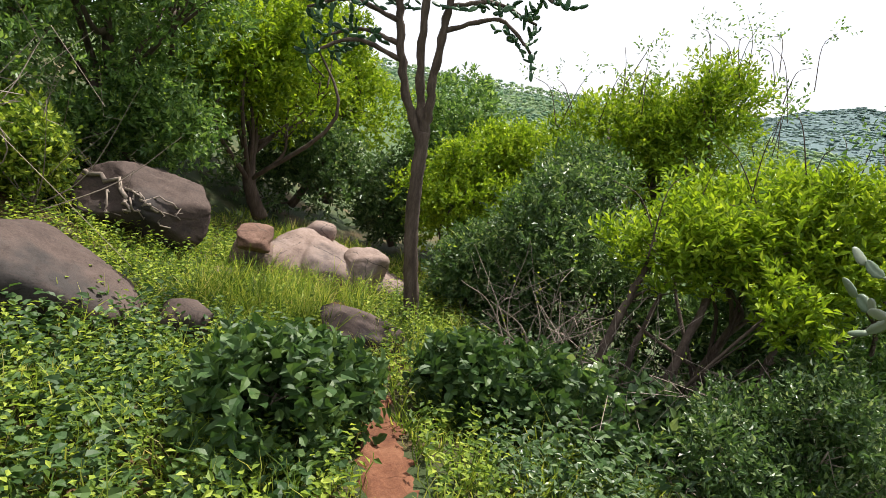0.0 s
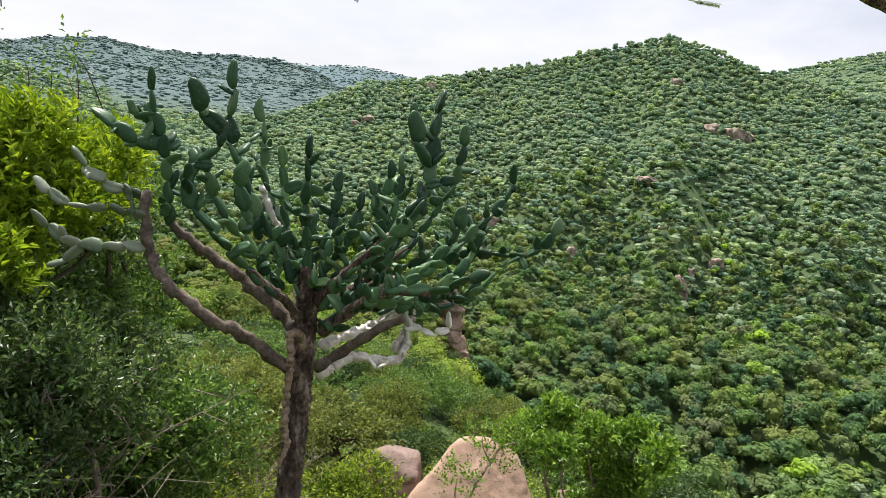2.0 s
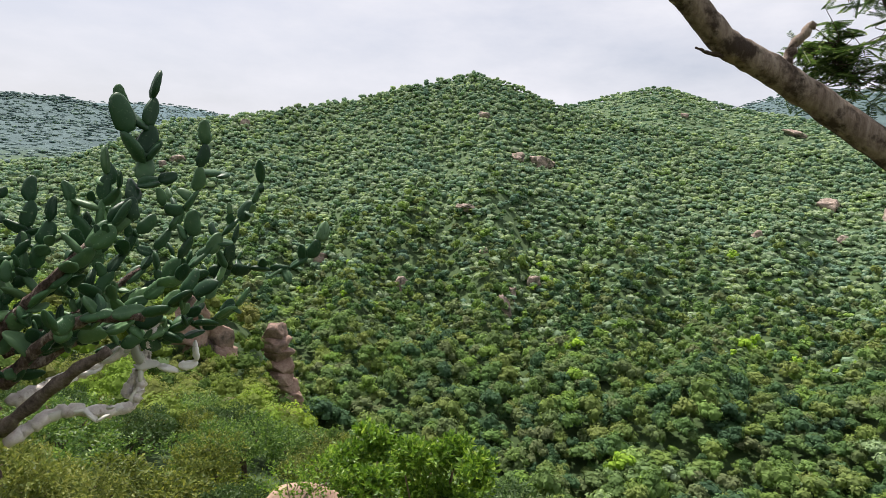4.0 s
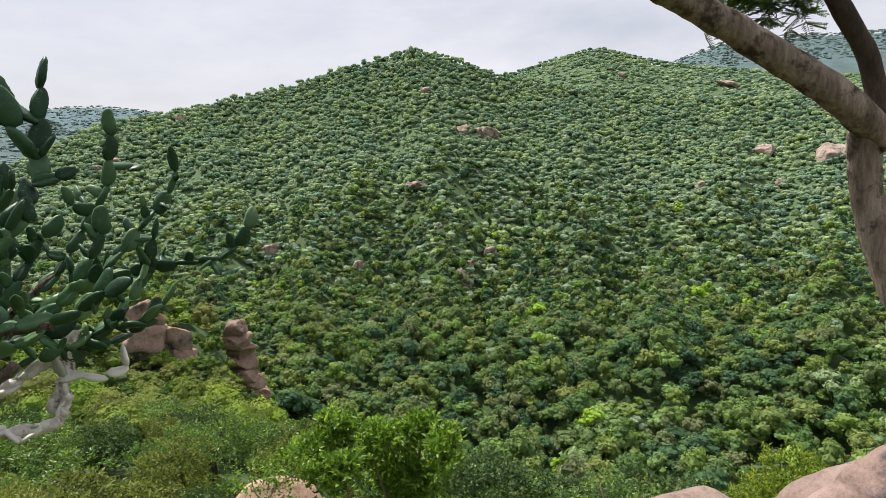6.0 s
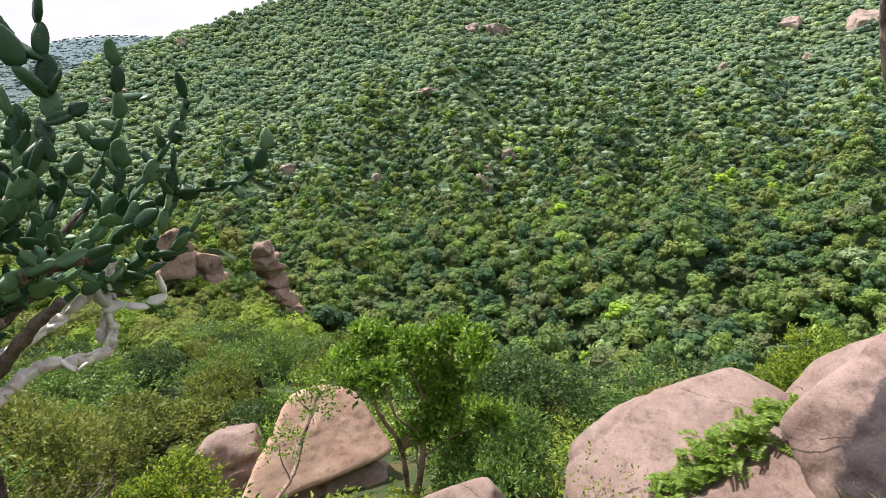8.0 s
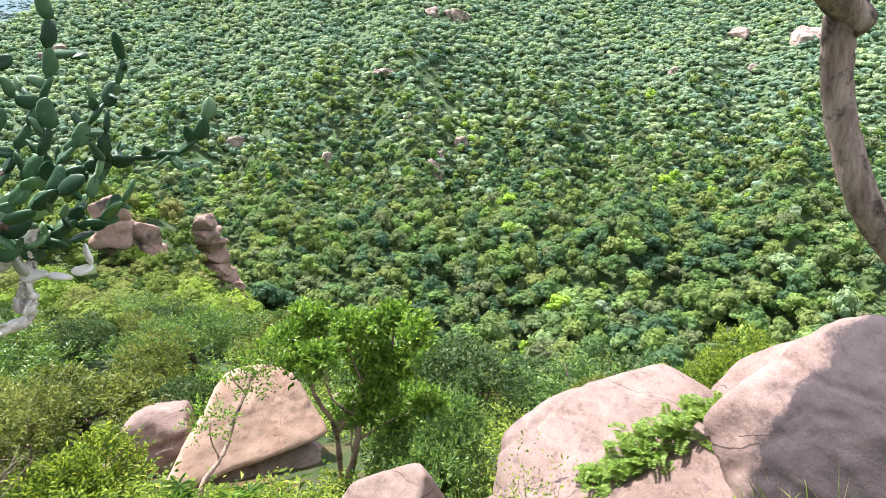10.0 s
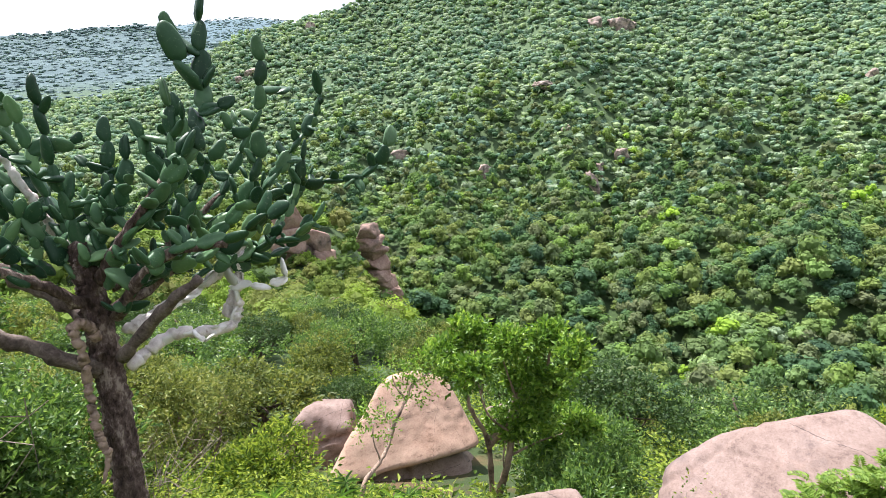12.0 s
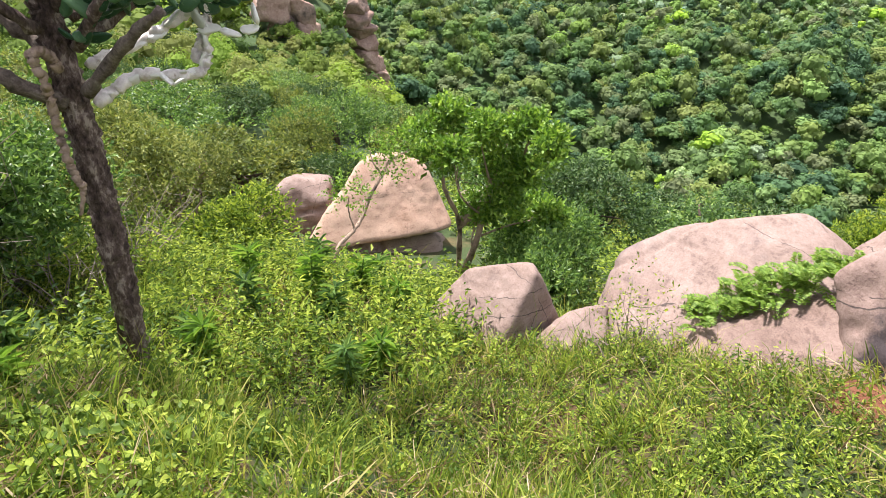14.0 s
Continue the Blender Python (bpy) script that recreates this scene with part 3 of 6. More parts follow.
def woods(name, points, size, cards, leaf, seed, material, label, shapes=24, lobes_n=6, tallness=1.0, lift=0.5, core=0.78):
    rng = np.random.default_rng(seed)
    forms, f0 = crown_shapes(cards, leaf, shapes, seed, lobes_n, core)
    forms = np.array(forms)
    pick = rng.integers(0, shapes, len(points))
    a = rng.uniform(0, 2 * math.pi, len(points))
    c, s = np.cos(a)[:, None], np.sin(a)[:, None]
    v = forms[pick]
    sc = size[:, None]
    tall = rng.uniform(0.7, 1.3, len(points))[:, None] * sc * tallness
    rise = sc * lift * (rng.uniform(0.3, 1.5, (len(points), 1)) if lift > 0 else rng.uniform(0.8, 1.2, (len(points), 1)))
    wide = rng.uniform(0.85, 1.2, len(points))[:, None]
    xyz = np.stack([(v[..., 0] * c * wide - v[..., 1] * s) * sc + points[:, :1], (v[..., 0] * s * wide + v[..., 1] * c) * sc + points[:, 1:2], v[..., 2] * tall + points[:, 2:] + rise], -1)
    f = f0[None] + (np.arange(len(points)) * v.shape[1])[:, None, None]
    ob = link_mesh(name, xyz.reshape(-1, 3), f.reshape(-1, 3), material)
    tone = ob.data.attributes.new("tone", "FLOAT", "POINT")
    kind = np.clip(rng.random(len(points)) * 0.8 + 0.1 + 0.16 * wave(points[:, 0], points[:, 1], 0.035), 0, 1)
    tone.data.foreach_set("value", np.repeat(kind, v.shape[1]).astype(np.float32))
    return tagged(ob, label, "woods", kind="stuff")


def scatter(r0, r1, az0, az1, spacing, seed):
    """Jittered points on the land between two distances and two bearings."""
    rng = np.random.default_rng(seed)
    n = int(radians(az1 - az0) * (r1 ** 2 - r0 ** 2) / 2 / spacing ** 2)
    r = np.sqrt(rng.uniform(r0 ** 2, r1 ** 2, n * 2))
    a = np.radians(rng.uniform(az0, az1, n * 2))
    x, y = 1.0 + r * np.sin(a), r * np.cos(a)
    cell = spacing * 0.8
    _, keep = np.unique(np.stack([np.floor(x / cell), np.floor(y / cell)], 1), axis=0, return_index=True)
    x, y = x[keep], y[keep]
    return np.stack([x, y, ground(x, y)], 1)


def varied(n, lo, hi, rng):
    """Mostly small crowns, a few large."""
    return lo + (hi - lo) * rng.random(n) ** 1.5


rng = np.random.default_rng(5)
p = scatter(104, 225, 34, 122, 3.8, 11)
woods("hillside_woods", p, varied(len(p), 2.0, 4.9, rng), 190, 0.115, 3, M_WOOD, "dense mixed green tree crowns on the ravine slopes", lobes_n=6)
p = scatter(225, 400, 28, 118, 4.1, 13)
# more trees take the haze-coloured leaves with distance
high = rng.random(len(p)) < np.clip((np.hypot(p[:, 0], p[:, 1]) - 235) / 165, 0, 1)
woods("hillside_woods", p[~high], varied((~high).sum(), 1.8, 4.2, rng), 60, 0.19, 9, M_WOOD, "dense mixed green tree crowns on the hillside", lobes_n=4)
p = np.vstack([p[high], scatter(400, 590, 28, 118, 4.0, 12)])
woods("upper_woods", p, varied(len(p), 3.2, 5.2, rng), 18, 0.2, 4, M_WOOD_HAZED, "green scrub woods on the upper hillside, haze in the leaf colour", lobes_n=2, lift=-0.34, tallness=0.75, core=0.98)
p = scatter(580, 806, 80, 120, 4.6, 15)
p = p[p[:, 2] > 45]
woods("upper_woods", p, varied(len(p), 5.0, 8.0, rng), 6, 0.2, 5, M_WOOD_HAZED, "green scrub woods on a farther hill, haze in the leaf colour", lobes_n=1, lift=-0.56, tallness=0.5, core=1.1)
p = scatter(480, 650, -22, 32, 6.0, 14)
woods("ridge_woods", p, varied(len(p), 2.8, 5.0, rng), 8, 0.34, 6, M_WOOD_HAZED, "woods on a low ridge, grey-green with haze in the leaf colour", lobes_n=2, lift=0.05, tallness=0.7)
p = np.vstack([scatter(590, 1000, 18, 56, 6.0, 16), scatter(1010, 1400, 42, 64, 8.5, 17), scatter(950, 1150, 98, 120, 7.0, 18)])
woods("ridge_woods", p, varied(len(p), 4.5, 8.0, rng), 4, 0.3, 7, M_WOOD_FAR_HAZE, "woods on the farthest ridges, blue-green with haze in the colour", lobes_n=1, lift=-0.4, tallness=0.34, core=1.15)
# ---- rocks and boulders ----
def rock(name, at, size, turn, seed, material, label, cuts=7, rough=0.10, level=4, group="", box=2.6, planes=(), world_planes=()):
    """A weathered boulder: a rounded block cut by flat planes, worn, with cracks and dents."""
    rng = np.random.default_rng(seed)
    v, f = ico(level)
    v = v / (np.sum(np.abs(v) ** box, axis=1) ** (1 / box))[:, None]
    faces = [(unit(rng.normal(size=3) * (1, 1, 0.8)), rng.uniform(0.62, 0.92)) for _ in range(cuts)]
    faces += [(unit(np.array(p[:3])), p[3]) for p in planes]
    m = np.array(Euler([radians(a) for a in turn]).to_matrix())
    for p in world_planes:
        q = (m.T @ unit(np.array(p[:3], float))) * np.asarray(size)
        faces.append((unit(q), p[3] / np.linalg.norm(q)))
    for n, d in faces:
        over = v @ n - d
        v = v - n * (np.where(over > 0, over, 0) * 0.9)[:, None]
    out = np.empty_like(v)
    off = Vector(rng.uniform(-50, 50, 3))
    for i, p in enumerate(v):
        q = Vector(p)
        k = noise.fractal(q * 1.4 + off, 1.0, 2.0, 5) * rough + noise.noise(q * 8.0 + off) * rough * 0.2 + noise.noise(q * 19.0 + off) * rough * 0.1
        c1 = abs(noise.noise(Vector((q.x * 1.1, q.y * 1.1, q.z * 3.2)) + off * 1.7))
        c2 = abs(noise.noise(Vector((q.x * 2.0, q.y * 0.9, q.z * 1.2)) + off * 2.3))
        k -= 0.06 * max(0.0, 1 - c1 * 26) + 0.035 * max(0.0, 1 - c2 * 30)
        out[i] = p * (1 + k)
    out = (out * np.asarray(size)) @ m.T
    ob = link_mesh(name, out, f, material, smooth=True)
    ob.location = at
    return tagged(ob, label, "rock", group)


def boulder(at, sides, seed, material, label, round_=11.0, rough=0.04, level=6, cracks=()):
    """A weathered boulder bounded by sloping sides (outward normal and distance from its middle), its edges worn round, with dents, ledges and open cracks."""
    rng = np.random.default_rng(seed)
    v, f = ico(level)
    sides = np.array(sides, float)
    lean_ = np.maximum(v @ unit(sides[:, :3]).T, 0) / sides[None, :, 3]
    reach = (lean_ ** round_).sum(1) ** (-1 / round_)
    p = v * np.minimum(reach, 4.0)[:, None]
    off = Vector(rng.uniform(-50, 50, 3))
    size = float(np.median(reach))
    k = np.empty(len(p))
    for i, q in enumerate(p):
        q = Vector(q) / size
        ledge = noise.noise(Vector((q.x * 0.9, q.y * 0.9, q.z * 2.6)) + off * 1.3)
        k[i] = noise.fractal(q * 1.3 + off, 1.0, 2.0, 6) * rough + noise.noise(q * 7.0 + off) * rough * 0.3 + noise.noise(q * 21.0 + off) * rough * 0.12 + rough * 0.5 * max(-0.2, min(0.2, ledge * 2.5))
    warp = np.array([noise.noise(Vector(q) * 2.2 + off) for q in p]) * 0.07
    for nx, ny, nz, d, wide, deep in cracks:
        gap_ = np.abs(p @ unit(np.array((nx, ny, nz))) - d + warp) / wide
        k -= deep / size * np.clip(1 - gap_, 0, 1)
    ob = link_mesh("boulder", p * (1 + k)[:, None], f, material, smooth=True)
    ob.location = at
    return tagged(ob, label, "rock")


M_ROCK_RED = surface_mat("red_brown_stone", [(0.28, (0.06, 0.035, 0.026)), (0.45, (0.13, 0.075, 0.055)), (0.62, (0.2, 0.12, 0.09)), (0.78, (0.27, 0.18, 0.14))], 4.0, 38.0, 0.9, 0.5, 0.015, None, 0.8, None, (0.5, 0.66), True, 1.0)
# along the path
boulder((-3.0, 4.73, 0.13), ((-0.1, 0.16, 0.98, 0.53), (0.54, 0.13, 0.83, 0.46), (0.44, 0.46, 0.78, 0.39), (0.82, 0.12, 0.57, 0.59), (0.74, 0.49, 0.45, 0.53), (0.61, -0.79, -0.05, 0.81), (0.57, 0.03, 0.82, 0.42), (-0.78, -0.62, 0.02, 0.8), (0.0, 0.0, -1.0, 0.73)), 1, M_ROCK_GREY_SHADE, "large rounded grey-brown boulder among weeds beside the path", 16.0, 0.06, cracks=((0.2, -0.3, 0.93, 0.12, 0.05, 0.05),))
rooted = rock("boulder", (-3.25, 6.9, 0.5), (0.72, 0.62, 0.43), (0, 14, 10), 2, M_ROCK_GREY_SHADE, "grey-brown boulder with tree roots over it", 6, 0.1, 5, box=2.8)
boulder((-1.68, 8.33, -0.18), ((0.09, -0.33, 0.94, 0.42), (0.19, -0.24, 0.95, 0.41), (0.33, -0.36, 0.87, 0.45), (-0.47, 0.07, 0.88, 0.46), (0.39, 0.23, 0.89, 0.34), (0.24, -0.9, 0.37, 0.71), (-0.94, -0.24, -0.23, 0.66), (0.0, 0.0, -1.0, 0.62)), 3, M_ROCK, "pale pink boulder on the path", 14.0, 0.12, 5, cracks=((0.8, -0.3, 0.5, 0.2, 0.06, 0.08), (0.2, -0.2, 0.95, 0.05, 0.05, 0.06)))
rock("stone", (-1.0, 7.9, -0.15), (0.3, 0.33, 0.32), (0, 10, 40), 4, M_ROCK, "cracked pink stone beside a boulder", 8, 0.14, 4)
rock("stone", (-2.2, 7.15, -0.02), (0.26, 0.26, 0.3), (10, 0, 20), 5, M_ROCK_DARK, "reddish brown stone beside a boulder", 8, 0.14, 4)
rock("stone", (-1.75, 8.7, 0.15), (0.25, 0.22, 0.16), (0, 0, 0), 6, M_ROCK, "small pale stone on the path", 7, 0.1, 3)
rock("stone", (-2.14, 7.05, -0.3), (0.22, 0.24, 0.16), (0, 8, 50), 33, M_ROCK_RED, "red-brown stone block beside the grass", 8, 0.1, 4, box=5)
rock("stone", (-2.12, 7.0, 0.28), (0.2, 0.22, 0.14), (6, 0, 15), 34, M_ROCK_RED, "red-brown stone block on another", 8, 0.1, 4, box=5)
rock("stone", (-2.35, 6.7, -0.12), (0.2, 0.18, 0.1), (0, 6, 10), 26, M_ROCK, "small flat pale stone beside the path", 7, 0.1, 3)
rock("stone_slab", (-0.66, 5.45, -0.2), (0.44, 0.3, 0.13), (4, 13, -12), 7, M_ROCK_GREY_SHADE, "flat grey stone slab beside the path", 8, 0.08, 4, box=4)
rock("stone", (-0.33, 5.0, -0.42), (0.14, 0.12, 0.09), (0, 0, 30), 8, M_ROCK, "small stone in the path", 6, 0.1, 3)
# rock added where shade lies beside the boulder, dark to match it
rock("boulder", (-1.95, 4.75, -0.02), (0.26, 0.26, 0.17), (0, 0, 20), 27, M_ROCK_GREY_SHADE, "dark rock filling the shaded spot beside the large boulder", 7, 0.12, 3)

# roots and dead twigs over the shaded boulder
def drape(ob, points, lift):
    """Lays a line of points onto the nearest places of a rock's surface."""
    me = ob.data
    co = np.empty(len(me.vertices) * 3, np.float32)
    me.vertices.foreach_get("co", co)
    co = co.reshape(-1, 3) + np.array(ob.location)
    out = []
    for q in catmull(points, 6):
        k = co[np.argmin(((co - q) ** 2).sum(1))]
        out.append(k + unit(q - np.array(ob.location)) * lift)
    return np.array(out)


roots = tagged(empty("tree_root"), "pale bare roots and twigs draped over the boulder", "roots")
rng = np.random.default_rng(72)
for line, wide in (([(-3.8, 6.3, 1.05), (-3.4, 6.2, 1.0), (-3.25, 6.15, 0.8), (-3.2, 6.2, 0.4)], 0.028), ([(-3.3, 6.2, 0.95), (-3.0, 6.2, 0.8), (-2.85, 6.3, 0.55), (-2.75, 6.3, 0.3)], 0.016),
                   ([(-3.25, 6.2, 0.9), (-3.05, 6.1, 0.6), (-2.98, 6.15, 0.3)], 0.013), ([(-3.1, 6.3, 0.95), (-2.8, 6.5, 0.75), (-2.65, 6.5, 0.4)], 0.012), ([(-3.5, 6.2, 0.9), (-3.4, 6.1, 0.6), (-3.25, 6.1, 0.35)], 0.012), ([(-3.0, 6.2, 0.7), (-2.75, 6.3, 0.65), (-2.6, 6.5, 0.5)], 0.009)):
    p = drape(rooted, line, wide * 0.6)
    link_mesh("root", *tube(p + rng.normal(size=p.shape) * 0.012, [wide, wide * 0.8, wide * 0.5], 6, 0.08, rng), M_TWIG, roots, smooth=True)

# at the edge of the drop
boulder((5.94, 0.8, -2.64), ((-0.55, 0.4, 0.73, 0.54), (-0.4, -0.89, 0.21, 0.59), (0.54, 0.29, 0.79, 0.49), (0.26, 0.88, 0.41, 0.49), (0.59, -0.7, 0.4, 0.49), (0.0, 0.0, -1.0, 0.66)), 9, M_ROCK, "pink granite boulder with a flat lit face in the grass", 24.0, 0.045)
boulder((7.16, -1.18, -2.57), ((-0.33, 0.24, 0.91, 0.83), (0.51, 0.33, 0.79, 0.67), (-0.3, 0.87, 0.38, 1.21), (0.16, 0.99, 0.05, 1.02), (-0.23, 0.38, 0.9, 0.88), (0.52, 0.56, 0.65, 0.69), (0.32, -0.55, 0.77, 1.12), (-0.36, -0.23, 0.91, 1.15), (0.0, 0.0, -1.0, 1.33)), 10, M_ROCK, "long smooth pink granite boulder at the edge", 20.0, 0.04, cracks=((0.45, 0.6, 0.66, 0.62, 0.03, 0.05), (0.75, -0.5, 0.4, -0.25, 0.025, 0.03)))
boulder((5.87, 0.07, -2.74), ((-0.24, 0.14, 0.96, 0.52), (-0.31, -0.24, 0.92, 0.48), (0.38, 0.84, 0.39, 0.21), (0.56, 0.51, 0.65, 0.3), (0.13, -0.97, 0.19, 0.38), (0.0, 0.0, -1.0, 0.46)), 28, M_ROCK, "low pink rock beside the long boulder", 18.0, 0.07, 5)
rock("stone", (5.05, 0.28, -2.55), (0.26, 0.22, 0.24), (0, 0, 25), 29, M_ROCK_DARK, "dark grey stone in the grass", 9, 0.1, 4)
boulder((6.02, -1.75, -2.38), ((-0.23, 0.41, 0.88, 0.6), (0.62, 0.49, 0.62, 0.43), (-0.02, 0.88, -0.47, 0.81), (-0.29, -0.82, 0.5, 1.04), (0.0, 0.0, -1.0, 0.82)), 30, M_ROCK_DARK, "low smooth granite rock under the stained boulder", 18.0, 0.05)
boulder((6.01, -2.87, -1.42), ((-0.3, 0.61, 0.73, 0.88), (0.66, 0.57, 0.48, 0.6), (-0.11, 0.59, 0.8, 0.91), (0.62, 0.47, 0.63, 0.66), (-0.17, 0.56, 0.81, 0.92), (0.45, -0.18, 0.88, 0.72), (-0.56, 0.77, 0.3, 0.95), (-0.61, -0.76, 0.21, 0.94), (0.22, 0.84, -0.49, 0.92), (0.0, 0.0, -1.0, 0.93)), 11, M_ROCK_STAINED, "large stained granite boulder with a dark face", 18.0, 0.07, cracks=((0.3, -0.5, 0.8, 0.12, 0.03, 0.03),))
boulder((7.33, -2.6, -2.01), ((-0.02, 0.71, 0.7, 0.49), (-0.0, 0.52, 0.85, 0.52), (0.6, 0.67, 0.43, 0.26), (0.57, 0.31, 0.76, 0.36), (-0.33, -0.94, 0.11, 0.82), (0.22, 0.93, -0.29, 0.45), (0.0, 0.0, -1.0, 1.49)), 31, M_ROCK, "pink boulder behind the stained one", 18.0, 0.05, 5)
boulder((11.73, 6.99, -5.71), ((0.43, 0.09, 0.9, 0.59), (-0.72, -0.63, 0.29, 1.16), (-0.13, -0.44, 0.89, 0.99), (-0.16, 0.84, 0.51, 0.58), (0.53, -0.84, 0.12, 0.62), (0.0, 0.0, -1.0, 2.29)), 12, M_ROCK, "cracked pink boulder below the slope", 14.0, 0.08, 5, cracks=((0.1, 0.1, 0.98, 0.22, 0.07, 0.14),))
boulder((12.34, 5.02, -5.52), ((-0.45, -0.56, 0.7, 0.97), (-0.09, 0.93, 0.37, 0.95), (0.38, 0.36, 0.86, 1.0), (0.62, -0.12, 0.78, 0.95), (0.6, -0.75, 0.29, 0.88), (-0.15, -0.08, -0.98, 0.36)), 13, M_ROCK_ORANGE, "tall rounded orange granite boulder", 14.0, 0.035, 6)
boulder((11.62, 4.95, -6.5), ((-0.45, -0.64, 0.62, 1.08), (-0.52, -0.48, 0.71, 1.2), (0.53, 0.03, 0.85, 0.63), (0.07, 0.83, 0.55, 1.0), (0.41, -0.9, 0.15, 1.28), (0.0, 0.0, -1.0, 1.36)), 14, M_ROCK, "low pink boulder under a taller one", 14.0, 0.08, 5, cracks=((0.5, -0.85, 0.1, -0.1, 0.08, 0.15),))
rock("boulder", (10.4, 2.55, -4.2), (0.3, 0.3, 0.4), (0, 5, 60), 32, M_ROCK, "small rock behind the bush", 8, 0.1, 3)

# rock pillars on the spur, each a stack of worn blocks
def pillar(at, width, height, blocks, seed, label, lean):
    rng = np.random.default_rng(seed)
    ob = tagged(empty("rock_pillar"), label, "rock", "pillars on the spur")
    z = at[2]
    for k in range(blocks):
        h = height / blocks * rng.uniform(0.8, 1.2)
        b = rock("block", (at[0] + lean[0] * k * 0.65 + rng.normal() * 0.2, at[1] + lean[1] * k * 0.65 + rng.normal() * 0.2, z - h / 2), (width * rng.uniform(0.85, 1.1), width * rng.uniform(0.85, 1.1), h * 0.66), (rng.normal() * 4, rng.normal() * 4, rng.uniform(0, 90)), seed * 10 + k, M_ROCK_SPUR, "", 6, 0.12, 4, box=5)
        for key in ("label", "category"):
            if key in b:
                del b[key]
        b.parent = ob
        z -= h
    return ob


M_ROCK_SPUR = surface_mat("red_brown_rock", [(0.28, (0.13, 0.08, 0.06)), (0.45, (0.27, 0.175, 0.135)), (0.62, (0.4, 0.29, 0.235)), (0.78, (0.52, 0.42, 0.36))], 0.5, 3.0, 0.9, 0.6, 0.2, (0.08, 0.06, 0.05), 0.25, None, (0.5, 0.62))
M_ROCK_HILL = surface_mat("pale_cliff_rock", [(0.28, (0.14, 0.1, 0.085)), (0.45, (0.3, 0.23, 0.19)), (0.62, (0.44, 0.35, 0.3)), (0.78, (0.55, 0.48, 0.42))], 0.35, 1.2, 0.9, 0.8, 0.5, (0.08, 0.08, 0.06), 0.25, None, (0.5, 0.62))
pillar((73.6, 40.3, -16.4), 1.65, 12, 8, 15, "tall red-brown rock pillar on the slope", (0.3, -0.55))
pillar((57.4, 40.9, -10.4), 1.75, 17, 7, 16, "broad red-brown rock pillar on the slope", (0.15, -0.3))
pillar((59.6, 39.0, -13.4), 1.5, 9, 4, 17, "short red-brown rock pillar on the slope", (0.1, -0.2))
pillar((38.0, 23.3, -13.0), 0.6, 2.6, 2, 18, "small rock stack among bushes", (0.05, -0.1))


def outcrop(az, el, width, height, seed):
    """A pale outcrop where a line of sight of that bearing meets the wooded hillside."""
    r = np.arange(180.0, 900.0, 2.0)
    x, y = 1.38 + r * math.sin(radians(az)), -0.4 + r * math.cos(radians(az))
    line = 1.4 + r * math.tan(radians(el))
    k = int(np.argmax(ground(x, y) + 4.5 > line))
    s = r[k] / 1115.0
    return rock("rock_outcrop", (x[k], y[k], line[k] - height * s * 0.3), (width * s * 0.45, width * s * 0.45, height * s * 0.6), (seed * 7 % 20, 10 - seed * 5 % 20, seed * 40), 40 + seed, M_ROCK_HILL, "bare pinkish rock outcrop among the hill woods", 11, 0.22, 4, "hill outcrops", 5)


for k, (az, el, w, h) in enumerate(((78.8, 7.5, 26, 14), (84.2, 3.6, 46, 26), (82.0, 4.0, 26, 14), (77.7, -0.8, 40, 12), (72.0, -7.9, 38, 34), (81.8, -9.4, 24, 58), (82.2, -8.3, 18, 26),
                                    (84.2, -7.1, 32, 32), (106.9, 1.1, 40, 24), (111.4, 0.7, 50, 36), (102.1, -1.6, 20, 12), (57.9, 5.4, 20, 12), (79.4, -4.6, 20, 8), (64.4, -5.9, 34, 22),
                                    (108.0, -1.6, 18, 14), (52.6, 2.2, 26, 10), (51.5, 1.6, 16, 10), (104.0, 6.5, 36, 8), (95.8, 7.9, 14, 8))):
    outcrop(az, el, w, h, k)

